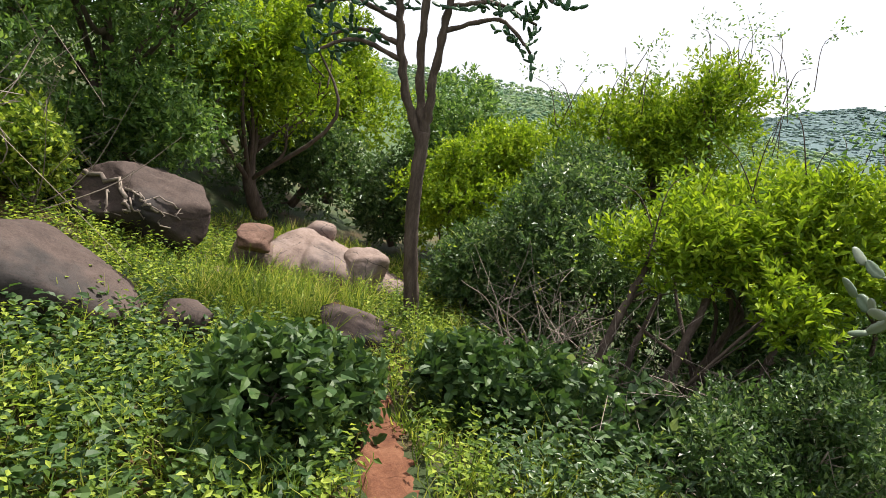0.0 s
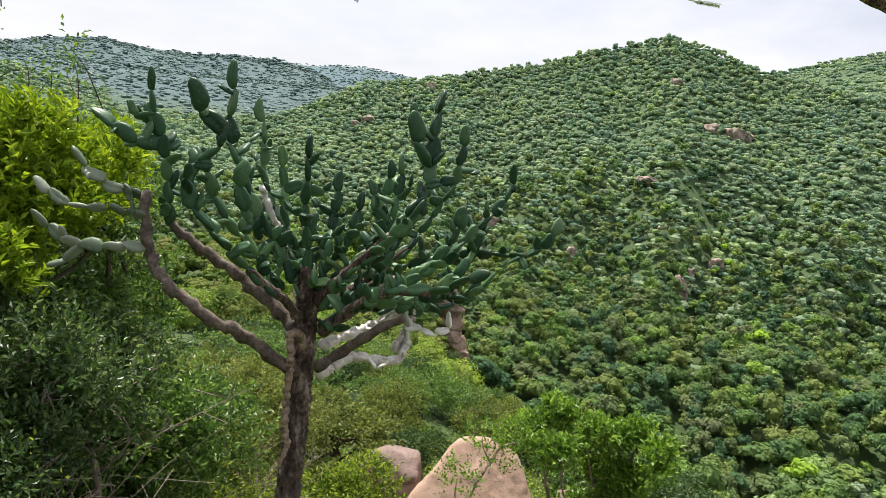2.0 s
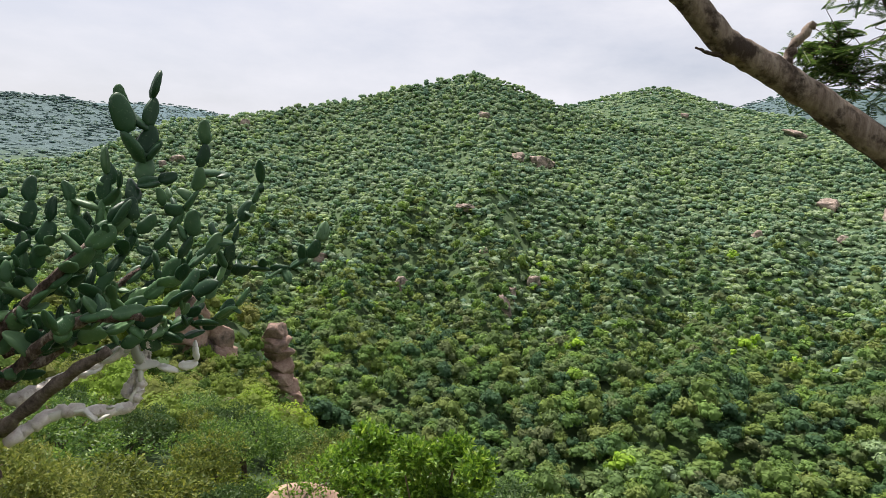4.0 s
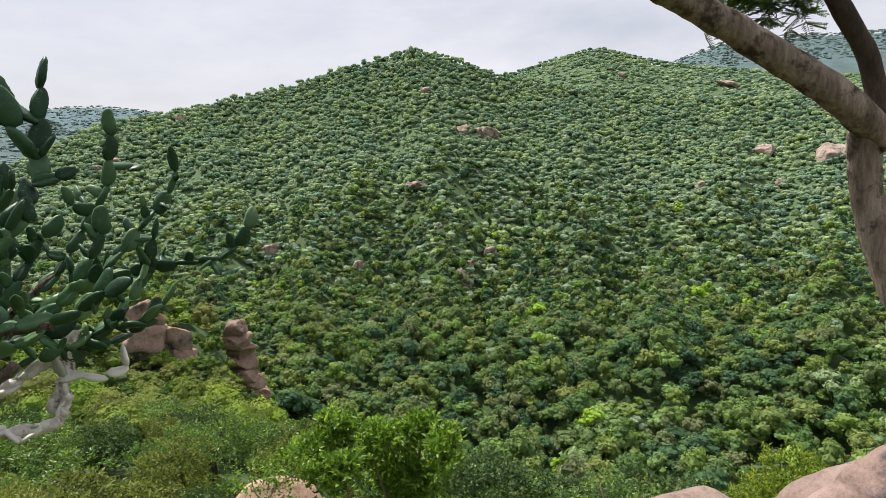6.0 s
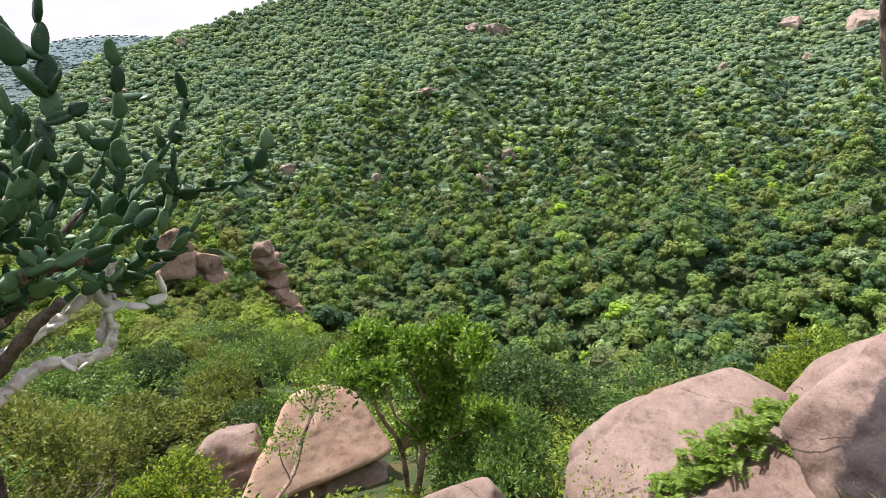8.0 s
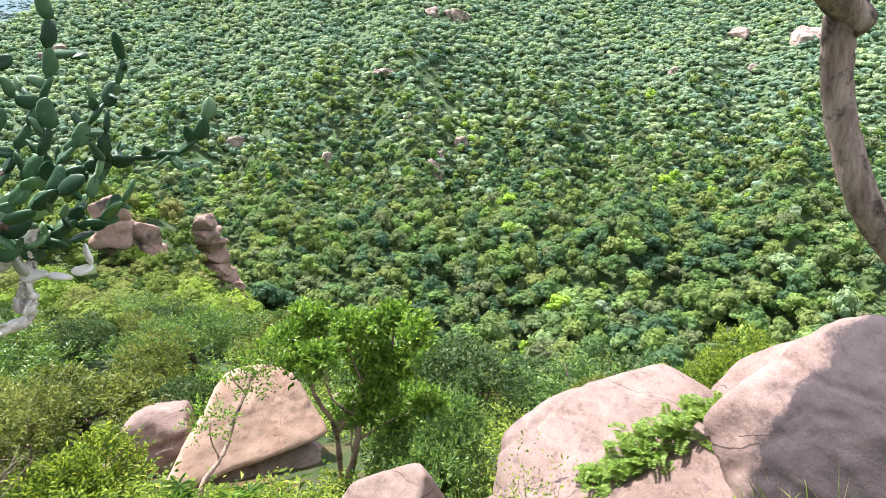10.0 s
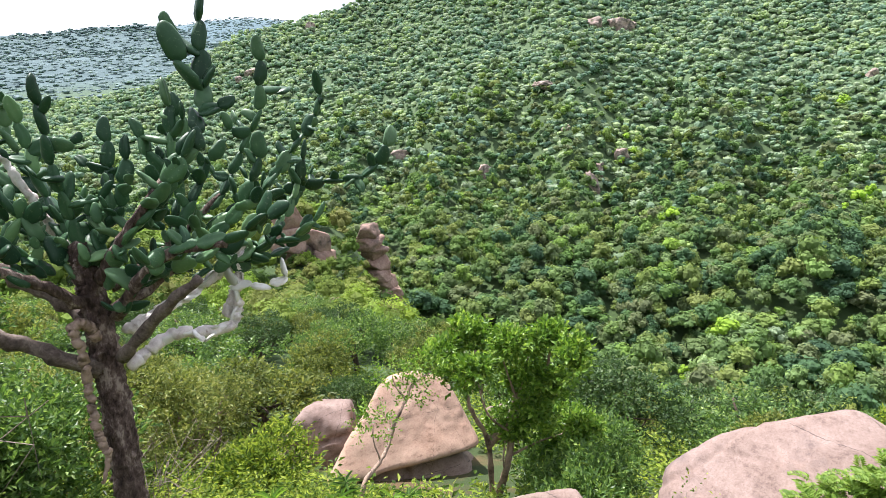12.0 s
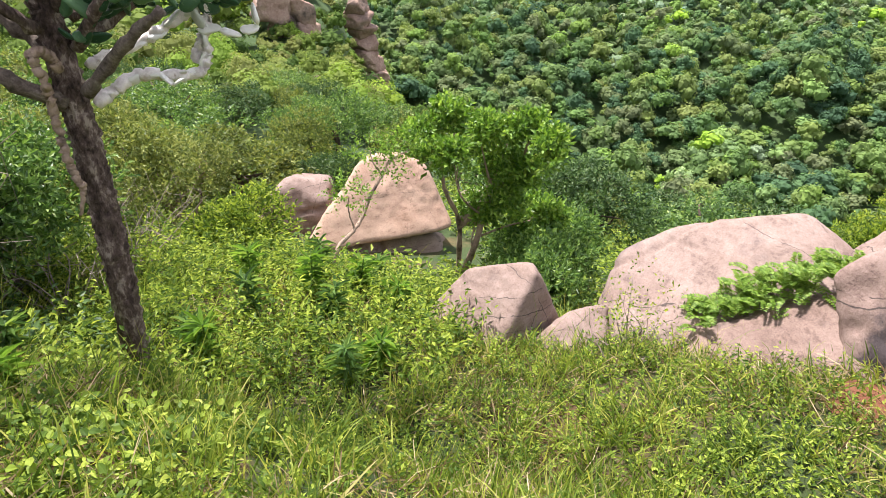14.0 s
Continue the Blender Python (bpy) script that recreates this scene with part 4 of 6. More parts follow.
# ---- tree-like cacti: corky limbs that end in chains of flat pads ----
def pad_mesh(name, seed, material):
    """An egg-shaped flat pad with a rib on one side, a narrow neck and uneven rims; 1 long, growing along +y."""
    rng = np.random.default_rng(seed)
    rows, cols = 12, 12
    s = 0.5 - 0.5 * np.cos(np.linspace(0, math.pi, rows))
    w = 0.26 * np.sqrt(1 - np.abs(2 * s - 1) ** 2.4) * (1.12 - 0.28 * s)
    w[0], w[-1] = 0.07, 0.02
    w = w * (1 + 0.04 * rng.normal(size=rows)) * (1 + 0.03 * (-1.0) ** np.arange(rows))
    a = np.linspace(0, 2 * math.pi, cols, endpoint=False)
    wings = 0.3 + 0.7 * np.abs(np.cos(a)) ** 1.6 + 0.3 * np.clip(-np.sin(a), 0, 1) ** 6
    bend = 0.12 * rng.normal()
    v = np.stack([w[:, None] * np.cos(a) * wings + 0.05 * np.sin(s * 4 + seed)[:, None], s[:, None] + 0 * a, w[:, None] * 0.9 * np.sin(a) * wings + (bend * s ** 2)[:, None]], -1).reshape(-1, 3)
    i, j = np.meshgrid(np.arange(rows - 1), np.arange(cols), indexing="ij")
    p, q = i * cols + j, i * cols + (j + 1) % cols
    f = np.vstack([np.stack([p, q, q + cols], -1).reshape(-1, 3), np.stack([p, q + cols, p + cols], -1).reshape(-1, 3)])
    n = len(v)
    v = np.vstack([v, [(0, -0.01, 0), (0.05 * math.sin(4 + seed), 1.002, bend)]])
    f = np.vstack([f, [(n, (k + 1) % cols, k) for k in range(cols)], [(n + 1, (rows - 1) * cols + k, (rows - 1) * cols + (k + 1) % cols) for k in range(cols)]])
    me = bpy.data.meshes.new(name)
    me.from_pydata(v.tolist(), [], f.tolist())
    me.polygons.foreach_set("use_smooth", np.full(len(f), True))
    me.materials.append(material)
    return me


PADS = [pad_mesh("pad", k, M_PAD) for k in range(6)]
PADS_LIT = [pad_mesh("pad", k + 30, M_PAD_LIT) for k in range(4)]
PADS_MIXED = PADS + PADS_LIT
PADS_GREY = [pad_mesh("pad", k + 20, M_PAD_GREY) for k in range(4)]
PADS_SUNLIT = [pad_mesh("pad", k + 10, M_PAD_SUNLIT) for k in range(4)]


def put_pad(parent, at, along, facing, length, wide, meshes, rng):
    y = Vector(along).normalized()
    x = y.cross(Vector(facing)).normalized()
    z = x.cross(y)
    ob = new("pad", meshes[int(rng.integers(len(meshes)))])
    ob.parent = parent
    m = Matrix((x, y, z)).transposed().to_4x4()
    ob.matrix_basis = Matrix.Translation(at) @ m @ Matrix.Diagonal((length * wide, length, length, 1))


def pad_chain(parent, points, rng, length=0.17, wide=1.0, meshes=None, side=0.5, lift=0.45):
    """Pads end to end along a line, with short side shoots that turn up."""
    meshes = meshes or PADS
    line = catmull(points, 8)
    seg = np.linalg.norm(np.diff(line, axis=0), axis=1)
    dist = np.concatenate([[0], np.cumsum(seg)])
    count = max(1, round(dist[-1] / (length * 0.92)))
    marks = np.linspace(0, dist[-1], count + 1)
    knots = np.stack([np.interp(marks, dist, line[:, k]) for k in range(3)], 1)
    for i, (a, b) in enumerate(zip(knots[:-1], knots[1:])):
        d = b - a
        face = unit(rng.normal(size=3) + (0, 0, 0.2))
        put_pad(parent, a, d, face, np.linalg.norm(d) * 1.06, wide * rng.uniform(0.85, 1.25), meshes, rng)
        for _ in range(2 if i < count - 1 else 0):
            if rng.random() < side:
                out = unit(np.cross(d, rng.normal(size=3)))
                shoot = unit(out * 0.9 + (0, 0, lift) + 0.3 * rng.normal(size=3))
                q = a + d * rng.uniform(0.45, 0.95)
                k = length * rng.uniform(0.55, 1.0) * (0.7 if i == count - 2 else 1.0)
                put_pad(parent, q, shoot, unit(rng.normal(size=3)), k, wide * rng.uniform(0.9, 1.3), meshes, rng)
                if rng.random() < 0.5 and i < count - 2:
                    shoot2 = unit(shoot * 0.5 + (0, 0, 0.8) + 0.25 * rng.normal(size=3))
                    put_pad(parent, q + shoot * k * 0.95, shoot2, unit(rng.normal(size=3)), k * rng.uniform(0.6, 1.0), wide * rng.uniform(0.9, 1.3), meshes, rng)


def limb(parent, points, r0, r1, rng, material=None, wobble=0.1, name="limb", scallop=0.0, knobs=0.13, bends=0.25):
    line = catmull(points, 16 if scallop else 7)
    line = line + rng.normal(size=line.shape) * r1 * bends
    line[0] = points[0]
    n = len(line)
    r = np.linspace(r0, r1, n) * (1 + knobs * np.sin(np.arange(n) * 1.9))
    if scallop:
        r = np.linspace(r0, r1, n) * (0.8 + scallop * np.abs(np.sin(np.arange(n) * 0.42)) ** 0.7)
    v, f = tube(line, r, 9 if bends > 0.1 else 14, wobble, rng)
    return link_mesh(name, v, f, material or M_LIMB, parent, smooth=True)


cactus = tagged(empty("cactus_tree"), "tall branching cactus tree with dark green pads and scaly trunk", "cactus")
rng = np.random.default_rng(21)
trunk_line = catmull([(3.58, 2.84, -2.5), (3.60, 2.83, -2.0), (3.66, 2.79, -1.2), (3.70, 2.77, -0.5), (3.71, 2.75, 0.05), (3.70, 2.74, 0.5), (3.69, 2.75, 0.75)], 26)
v, f = tube(trunk_line, np.interp(np.linspace(0, 1, 20), [0, 0.06, 0.2, 0.7, 0.85, 1], [0.115, 0.098, 0.085, 0.078, 0.07, 0.045]), 26, 0.1, rng)
link_mesh("trunk", v, f, M_CACTUS_BARK, cactus, "dark scaly trunk", True)

# thick limbs, from the trunk outward
limb(cactus, [(3.64, 2.73, 0.03), (3.38, 2.93, 0.28), (3.17, 3.05, 0.44), (3.01, 3.24, 0.63), (2.97, 3.39, 0.81), (2.97, 3.45, 1.18)], 0.046, 0.03, rng)
limb(cactus, [(3.75, 2.83, 0.28), (3.66, 3.08, 0.48), (3.55, 3.25, 0.63), (3.37, 3.47, 0.83), (3.24, 3.57, 0.95)], 0.05, 0.03, rng)
limb(cactus, [(3.69, 2.60, 0.10), (3.67, 2.23, 0.39), (3.68, 1.94, 0.59)], 0.04, 0.025, rng)
limb(cactus, [(3.77, 2.66, -0.01), (4.03, 2.58, 0.09), (4.30, 2.37, 0.05), (4.38, 2.33, 0.21)], 0.034, 0.024, rng, M_LIMB_SUNLIT, 0.06, "limb", 0.5)
limb(cactus, [(3.85, 2.73, 0.18), (4.15, 2.59, 0.27), (4.45, 2.41, 0.41)], 0.034, 0.026, rng, M_LIMB_SUNLIT, 0.06, "limb", 0.5)
limb(cactus, [(3.64, 2.70, 0.22), (3.58, 2.68, 0.33), (3.52, 2.70, 0.33), (3.53, 2.69, 0.16), (3.52, 2.70, -0.13), (3.52, 2.70, -0.32), (3.54, 2.68, -0.43)], 0.028, 0.022, rng, M_BARK_PALE, 0.06, "limb", 0.3)
limb(cactus, [(3.54, 2.68, -0.43), (3.52, 2.69, -0.5), (3.49, 2.72, -0.6)], 0.018, 0.01, rng, M_BARK_PALE)
limb(cactus, [(3.70, 2.59, 0.34), (3.69, 2.19, 0.68), (3.80, 1.84, 0.75)], 0.036, 0.02, rng, M_CACTUS_BARK)
limb(cactus, [(3.77, 2.67, 0.35), (4.04, 2.48, 0.50), (4.31, 2.25, 0.76)], 0.036, 0.02, rng, M_CACTUS_BARK)
limb(cactus, [(3.71, 2.66, 0.54), (3.70, 2.43, 0.78), (3.78, 2.16, 1.06)], 0.036, 0.02, rng, M_CACTUS_BARK)
limb(cactus, [(3.90, 2.81, 0.43), (4.33, 2.76, 0.57), (4.68, 2.60, 0.83)], 0.034, 0.02, rng, M_CACTUS_BARK)
limb(cactus, [(3.60, 2.70, 0.45), (3.35, 2.68, 0.65), (3.12, 2.69, 0.82)], 0.034, 0.02, rng, M_CACTUS_BARK)

limb(cactus, [(3.78, 2.84, 0.3), (3.79, 2.93, 0.61), (3.77, 3.09, 0.93), (3.74, 3.25, 1.24)], 0.028, 0.02, rng, M_LIMB_SUNLIT, 0.06, "limb", 0.5)
limb(cactus, [(4.36, 2.42, 0.1), (4.41, 2.37, 0.26), (4.44, 2.34, 0.38), (4.46, 2.3, 0.56)], 0.034, 0.026, rng, M_LIMB_SUNLIT, 0.06, "limb", 0.5)
# chains of pads
GREEN = [
    [(3.24, 3.57, 0.95), (3.22, 3.58, 1.23), (3.20, 3.60, 1.51), (3.17, 3.68, 1.70), (3.16, 3.69, 1.97)],
    [(3.20, 3.60, 1.47), (3.06, 3.70, 1.51), (2.98, 3.81, 1.57), (2.93, 3.90, 1.70)],
    [(3.35, 2.68, 0.65), (3.12, 2.69, 0.82), (2.98, 2.75, 0.99), (2.87, 2.84, 1.17), (2.84, 2.93, 1.35), (3.01, 2.86, 1.52), (3.04, 2.84, 1.67)],
    [(3.04, 2.84, 1.60), (2.94, 2.91, 1.69), (2.90, 2.95, 1.88)],
]
GREEN_2 = [
    [(3.69, 2.75, 0.50), (3.58, 2.87, 0.84), (3.42, 2.96, 1.10), (3.35, 3.01, 1.35), (3.28, 3.07, 1.56), (3.28, 3.07, 1.83), (3.28, 3.08, 2.04)],
    [(3.85, 2.88, 0.49), (3.98, 3.18, 0.84), (3.99, 3.38, 1.07), (3.97, 3.47, 1.31), (3.95, 3.49, 1.67), (3.90, 3.54, 1.85)],
    [(3.71, 2.73, 0.58), (3.69, 2.75, 0.93), (3.67, 2.78, 1.12), (3.67, 2.77, 1.38), (3.66, 2.78, 1.64)],
    [(3.78, 2.16, 1.06), (3.94, 2.09, 1.26), (4.15, 2.14, 1.46), (4.24, 2.18, 1.72), (4.31, 2.20, 2.03)],
    [(4.15, 2.13, 1.50), (4.10, 2.22, 1.62), (4.09, 2.24, 1.86)],
    [(4.68, 2.60, 0.83), (4.91, 2.42, 1.26), (4.95, 2.35, 1.54), (4.96, 2.33, 1.83)],
]
GREEN_3 = [
    [(4.31, 2.25, 0.76), (4.51, 2.10, 0.91), (4.64, 1.96, 1.11), (4.77, 1.82, 1.33), (4.78, 1.79, 1.57)],
    [(3.80, 1.84, 0.75), (3.87, 1.61, 0.87), (3.92, 1.50, 0.92)],
    [(4.08, 2.76, 0.35), (4.56, 2.61, 0.66), (4.87, 2.29, 0.80), (5.10, 2.06, 0.84), (5.21, 1.81, 0.85), (5.26, 1.66, 0.98), (5.29, 1.58, 1.18)],
    [(4.45, 2.41, 0.41), (4.71, 2.16, 0.46), (4.80, 1.99, 0.66)],
    [(3.70, 2.74, 0.62), (3.85, 2.55, 0.95), (3.92, 2.5, 1.3)],
    [(3.70, 2.76, 0.7), (4.05, 2.85, 1.0), (4.15, 2.9, 1.4)],
    [(3.66, 2.78, 0.66), (3.55, 3.1, 0.98), (3.6, 3.25, 1.38)],
    [(3.75, 2.7, 0.6), (4.25, 2.6, 0.95), (4.45, 2.55, 1.35)],
    [(4.04, 2.48, 0.50), (4.3, 2.5, 0.85), (4.55, 2.4, 1.2)],
]
GREEN_4 = [
    [(3.70, 2.62, 0.5), (3.72, 2.4, 0.8), (3.80, 2.12, 1.08), (3.9, 2.0, 1.3)],
    [(3.78, 2.65, 0.38), (4.06, 2.46, 0.52), (4.34, 2.23, 0.78)],
    [(3.92, 2.80, 0.44), (4.36, 2.75, 0.58), (4.70, 2.58, 0.85)],
    [(3.70, 2.56, 0.36), (3.69, 2.19, 0.70), (3.80, 1.84, 0.78)],
    [(3.6, 2.85, 0.6), (3.35, 3.0, 0.95), (3.2, 3.1, 1.2), (3.15, 3.15, 1.5)],
    [(3.72, 2.7, 0.62), (3.95, 2.35, 0.98), (4.05, 2.3, 1.32), (4.05, 2.3, 1.58)],
    [(3.68, 2.8, 0.66), (3.8, 3.05, 1.0), (3.78, 3.1, 1.35), (3.75, 3.1, 1.55)],
]
GREEN_5 = [
    [(4.04, 2.48, 0.5), (4.2, 2.2, 0.72), (4.3, 2.0, 1.0), (4.35, 1.95, 1.25)],
    [(4.3, 2.7, 0.62), (4.5, 2.75, 0.95), (4.55, 2.75, 1.3), (4.55, 2.7, 1.5)],
    [(4.5, 2.35, 0.45), (4.75, 2.2, 0.62), (4.9, 2.1, 0.9), (4.92, 2.05, 1.15)],
    [(3.5, 2.78, 0.62), (3.3, 2.85, 0.9), (3.2, 2.85, 1.2), (3.18, 2.85, 1.45)],
    [(3.74, 2.5, 0.5), (3.85, 2.15, 0.62), (4.0, 1.9, 0.72), (4.1, 1.75, 0.95)],
    [(4.2, 2.5, 0.4), (4.5, 2.25, 0.5), (4.7, 2.0, 0.58), (4.78, 1.85, 0.75)],
]
for chain in GREEN_4:
    pad_chain(cactus, chain, rng, 0.165, 1.05, PADS_MIXED, 0.8)
for chain in GREEN_5:
    pad_chain(cactus, chain, rng, 0.155, 1.05, PADS_MIXED, 0.75)
for chain in GREEN:
    pad_chain(cactus, chain, rng, 0.165, 1.05, PADS, 0.52)
for chain in GREEN_2:
    pad_chain(cactus, chain, rng, 0.175, 1.05, PADS, 0.52)
for chain in GREEN_3:
    pad_chain(cactus, chain, rng, 0.15, 1.05, PADS, 0.52)
for chain in ([(2.96, 3.40, 0.86), (2.83, 3.61, 0.84), (2.75, 3.77, 0.83), (2.68, 3.98, 0.91), (2.63, 4.07, 1.01)],
              [(2.95, 3.41, 1.05), (2.84, 3.66, 1.07), (2.73, 3.90, 1.08), (2.63, 4.06, 1.21)],
              [(2.97, 3.45, 1.18), (2.91, 3.56, 1.18), (2.81, 3.74, 1.27), (2.77, 3.88, 1.42)],
              [(2.75, 3.77, 0.83), (2.7, 3.85, 0.7), (2.66, 3.95, 0.68)],
              [(3.95, 2.61, 0.07), (4.15, 2.5, 0.09), (4.30, 2.37, 0.05), (4.38, 2.33, 0.21), (4.36, 2.37, 0.42)],
              [(4.05, 2.64, 0.24), (4.25, 2.52, 0.32), (4.4, 2.4, 0.42), (4.45, 2.3, 0.55)],
              [(4.36, 2.36, 0.30), (4.51, 2.22, 0.27), (4.62, 2.12, 0.28), (4.60, 2.15, 0.41)]):
    pad_chain(cactus, chain, rng, 0.14, 1.1, PADS_GREY if chain[0][0] < 3.3 else PADS_SUNLIT, 0.25, 0.4)

# the tall cactus tree by the path
path_cactus = tagged(empty("cactus_tree"), "tall dark three-stemmed cactus tree beside the path", "cactus")
rng = np.random.default_rng(33)
v, f = tube(catmull([(-0.24, 6.72, -1.0), (-0.27, 6.7, -0.3), (-0.36, 6.69, 0.6), (-0.36, 6.69, 1.2), (-0.34, 6.69, 1.66)], 10), [0.1, 0.085, 0.075, 0.07, 0.072], 14, 0.08, rng)
link_mesh("trunk", v, f, M_BARK, path_cactus, "dark furrowed trunk", True)
for stem in ([(-0.36, 6.69, 1.55), (-0.55, 6.68, 2.0), (-0.68, 6.67, 2.6), (-0.72, 6.66, 3.2), (-0.8, 6.6, 4.0), (-0.9, 6.6, 4.6)],
             [(-0.34, 6.69, 1.6), (-0.42, 6.7, 2.1), (-0.46, 6.7, 2.9), (-0.42, 6.75, 3.6), (-0.45, 6.8, 4.6)],
             [(-0.32, 6.69, 1.6), (-0.3, 6.66, 2.1), (-0.26, 6.66, 2.6), (-0.18, 6.68, 3.1), (0.0, 6.7, 3.9), (0.1, 6.7, 4.5)]):
    limb(path_cactus, stem, 0.05, 0.03, rng, M_BARK, 0.06, "stem")
DROP = np.array((0, 0, -0.46))
for a, b, c in (((-0.66, 6.66, 2.82), (-1.1, 6.5, 2.95), (-1.55, 6.4, 2.75)), ((-0.69, 6.66, 2.98), (-1.1, 6.8, 3.1), (-1.5, 6.9, 3.0)),
                ((-0.71, 6.66, 3.2), (-1.2, 6.6, 3.35), (-1.6, 6.5, 3.2)), ((-0.76, 6.63, 3.6), (-1.2, 6.4, 3.7), (-1.55, 6.3, 3.4)),
                ((-0.24, 6.67, 3.15), (0.3, 6.6, 3.3), (0.65, 6.5, 3.0)), ((-0.18, 6.68, 3.4), (0.25, 6.8, 3.5), (0.7, 6.9, 3.35)),
                ((-0.1, 6.7, 3.7), (0.35, 6.6, 3.8), (0.8, 6.5, 3.5)), ((-0.44, 6.75, 3.6), (-0.2, 7.0, 3.8), (0.1, 7.2, 3.7)),
                ((-0.44, 6.75, 3.4), (-0.6, 7.0, 3.6), (-0.9, 7.2, 3.5)), ((-0.8, 6.6, 4.2), (-1.3, 6.5, 4.2), (-1.6, 6.4, 3.8))):
    a, b, c = (np.array(q) + DROP for q in (a, b, c))
    limb(path_cactus, [a, b, c], 0.028, 0.014, rng, M_BARK, 0.05, "branch")
    for k in range(10):
        s = b + (c - b) * (k / 7.0 if k < 8 else -0.2 * (k - 7))
        e = s + rng.normal(size=3) * (0.2, 0.2, 0.1) + (0, 0, 0.1 * (-1) ** k)
        pad_chain(path_cactus, [s, (s + e) / 2 + (0, 0, -0.04), e], rng, 0.1, 1.0, PADS, 0.5, 0.3)

# ---- trees and bushes ----
def sprigs(blobs, count, per, leaf, width, rng, up=0.5, spread=0.8, gap=0.12, kind=LEAF_SMALL, shell=0.62, sprig=0.16):
    """Leaves in sprigs over the skin of several uneven lobes, with gaps."""
    blobs = np.asarray(blobs, float)
    area = (blobs[:, 3] * blobs[:, 4] + blobs[:, 4] * blobs[:, 5]) ** 0.8
    pick = rng.choice(len(blobs), count, p=area / area.sum())
    d = unit(rng.normal(size=(count, 3)) + (0, 0, 0.2))
    rad = shell + (1.1 - shell) * rng.random(count) ** 0.6
    c, s = blobs[pick, :3], blobs[pick, 3:6]
    lump = 1 + 0.2 * wave(d[:, 0] * 3 + c[:, 0], d[:, 1] * 3 + d[:, 2] * 4 + c[:, 1], 1.3)
    at = c + d * s * (rad * lump)[:, None]
    hole = wave(at[:, 0] * 2.2 + at[:, 2], at[:, 1] * 2.2 - at[:, 2] * 1.3, 1.4)
    keep = hole > -1 + 2 * gap
    at, d = at[keep], d[keep]
    axis = unit(d * 0.8 + rng.normal(size=d.shape) * 0.45 + (0, 0, up))
    n = len(at)
    t = np.tile(np.linspace(0.1, 1, per), n)
    at = np.repeat(at, per, 0) + np.repeat(axis, per, 0) * (t * sprig)[:, None]
    ax = np.repeat(axis, per, 0)
    out = unit(np.cross(ax, rng.normal(size=ax.shape)))
    along = unit(ax * (0.35 + 0.5 * t[:, None]) + out * spread)
    return leaves(at, along, ax + 0.4 * rng.normal(size=ax.shape), leaf * rng.uniform(0.65, 1.25, len(at)), leaf * width * rng.uniform(0.8, 1.2, len(at)), kind)


def branches(base, blobs, r0, rng, twigs=3, most=10):
    """A trunk and limbs that leave it at several heights for the crown's lobes, each with its twigs."""
    base = np.asarray(base, float)
    blobs = np.asarray(blobs, float)
    mid = blobs[:, :3].mean(0)
    top = base + (mid - base) * 0.75
    line = catmull([base - (0, 0, 0.2), base * 0.6 + top * 0.4 + rng.normal(size=3) * 0.1, top], 7)
    trunk = tube(line, [r0 * 1.3, r0, r0 * 0.5], 9, 0.06, rng)
    out = []
    for b in blobs[rng.permutation(len(blobs))[:most]]:
        c = b[:3]
        q = line[int(rng.integers(6, len(line)))]
        m = q * 0.5 + c * 0.5 + rng.normal(size=3) * np.linalg.norm(c - q) * 0.2
        one = [tube(catmull([q, m, c], 5), [r0 * 0.4, r0 * 0.28, r0 * 0.14], 6, 0.05, rng)]
        for _ in range(twigs):
            e = c + unit(rng.normal(size=3) + (0, 0, 0.2)) * b[3:6] * rng.uniform(0.7, 1.15)
            s = m + (c - m) * rng.random()
            one.append(tube(catmull([s, (s + e) / 2 + rng.normal(size=3) * 0.08, e], 4), [r0 * 0.14, r0 * 0.09, r0 * 0.04], 4))
        out.append(merge(one))
    return trunk, out


def bush(name, base, blobs, label, leaf_mat_, count, seed, leaf=0.06, width=0.5, per=6, r0=0.06, bark=None, category="bush", group="", split=True, **kw):
    rng = np.random.default_rng(seed)
    ob = tagged(empty(name), label, category, group)
    trunk, boughs = branches(base, blobs, r0, rng)
    if split:
        link_mesh("trunk", *trunk, bark or M_BARK, ob, smooth=True)
        for one in boughs:
            link_mesh("limb", *one, bark or M_BARK, ob, smooth=True)
    else:
        link_mesh("trunk", *merge([trunk, *[(v[:56], f[(f < 56).all(1)]) for v, f in boughs]]), bark or M_BARK, ob, smooth=True)
    link_mesh("crown", *sprigs(blobs, int(count * 0.8), per, leaf * 1.06, width, rng, **kw), leaf_mat_, ob)
    return ob


def lobes(center, size, n, seed, r=0.5):
    """Lobes spread over an ellipsoid: (x, y, z, rx, ry, rz) rows."""
    rng = np.random.default_rng(seed)
    d = unit(rng.normal(size=(n, 3)) + (0, 0, 0.15)) * rng.uniform(0.35, 0.85, (n, 1))
    c = np.asarray(center) + d * np.asarray(size)
    k = np.asarray(size).mean() * r * rng.uniform(0.65, 1.35, (n, 1))
    return np.hstack([c, k * (1, 1, 0.85)])


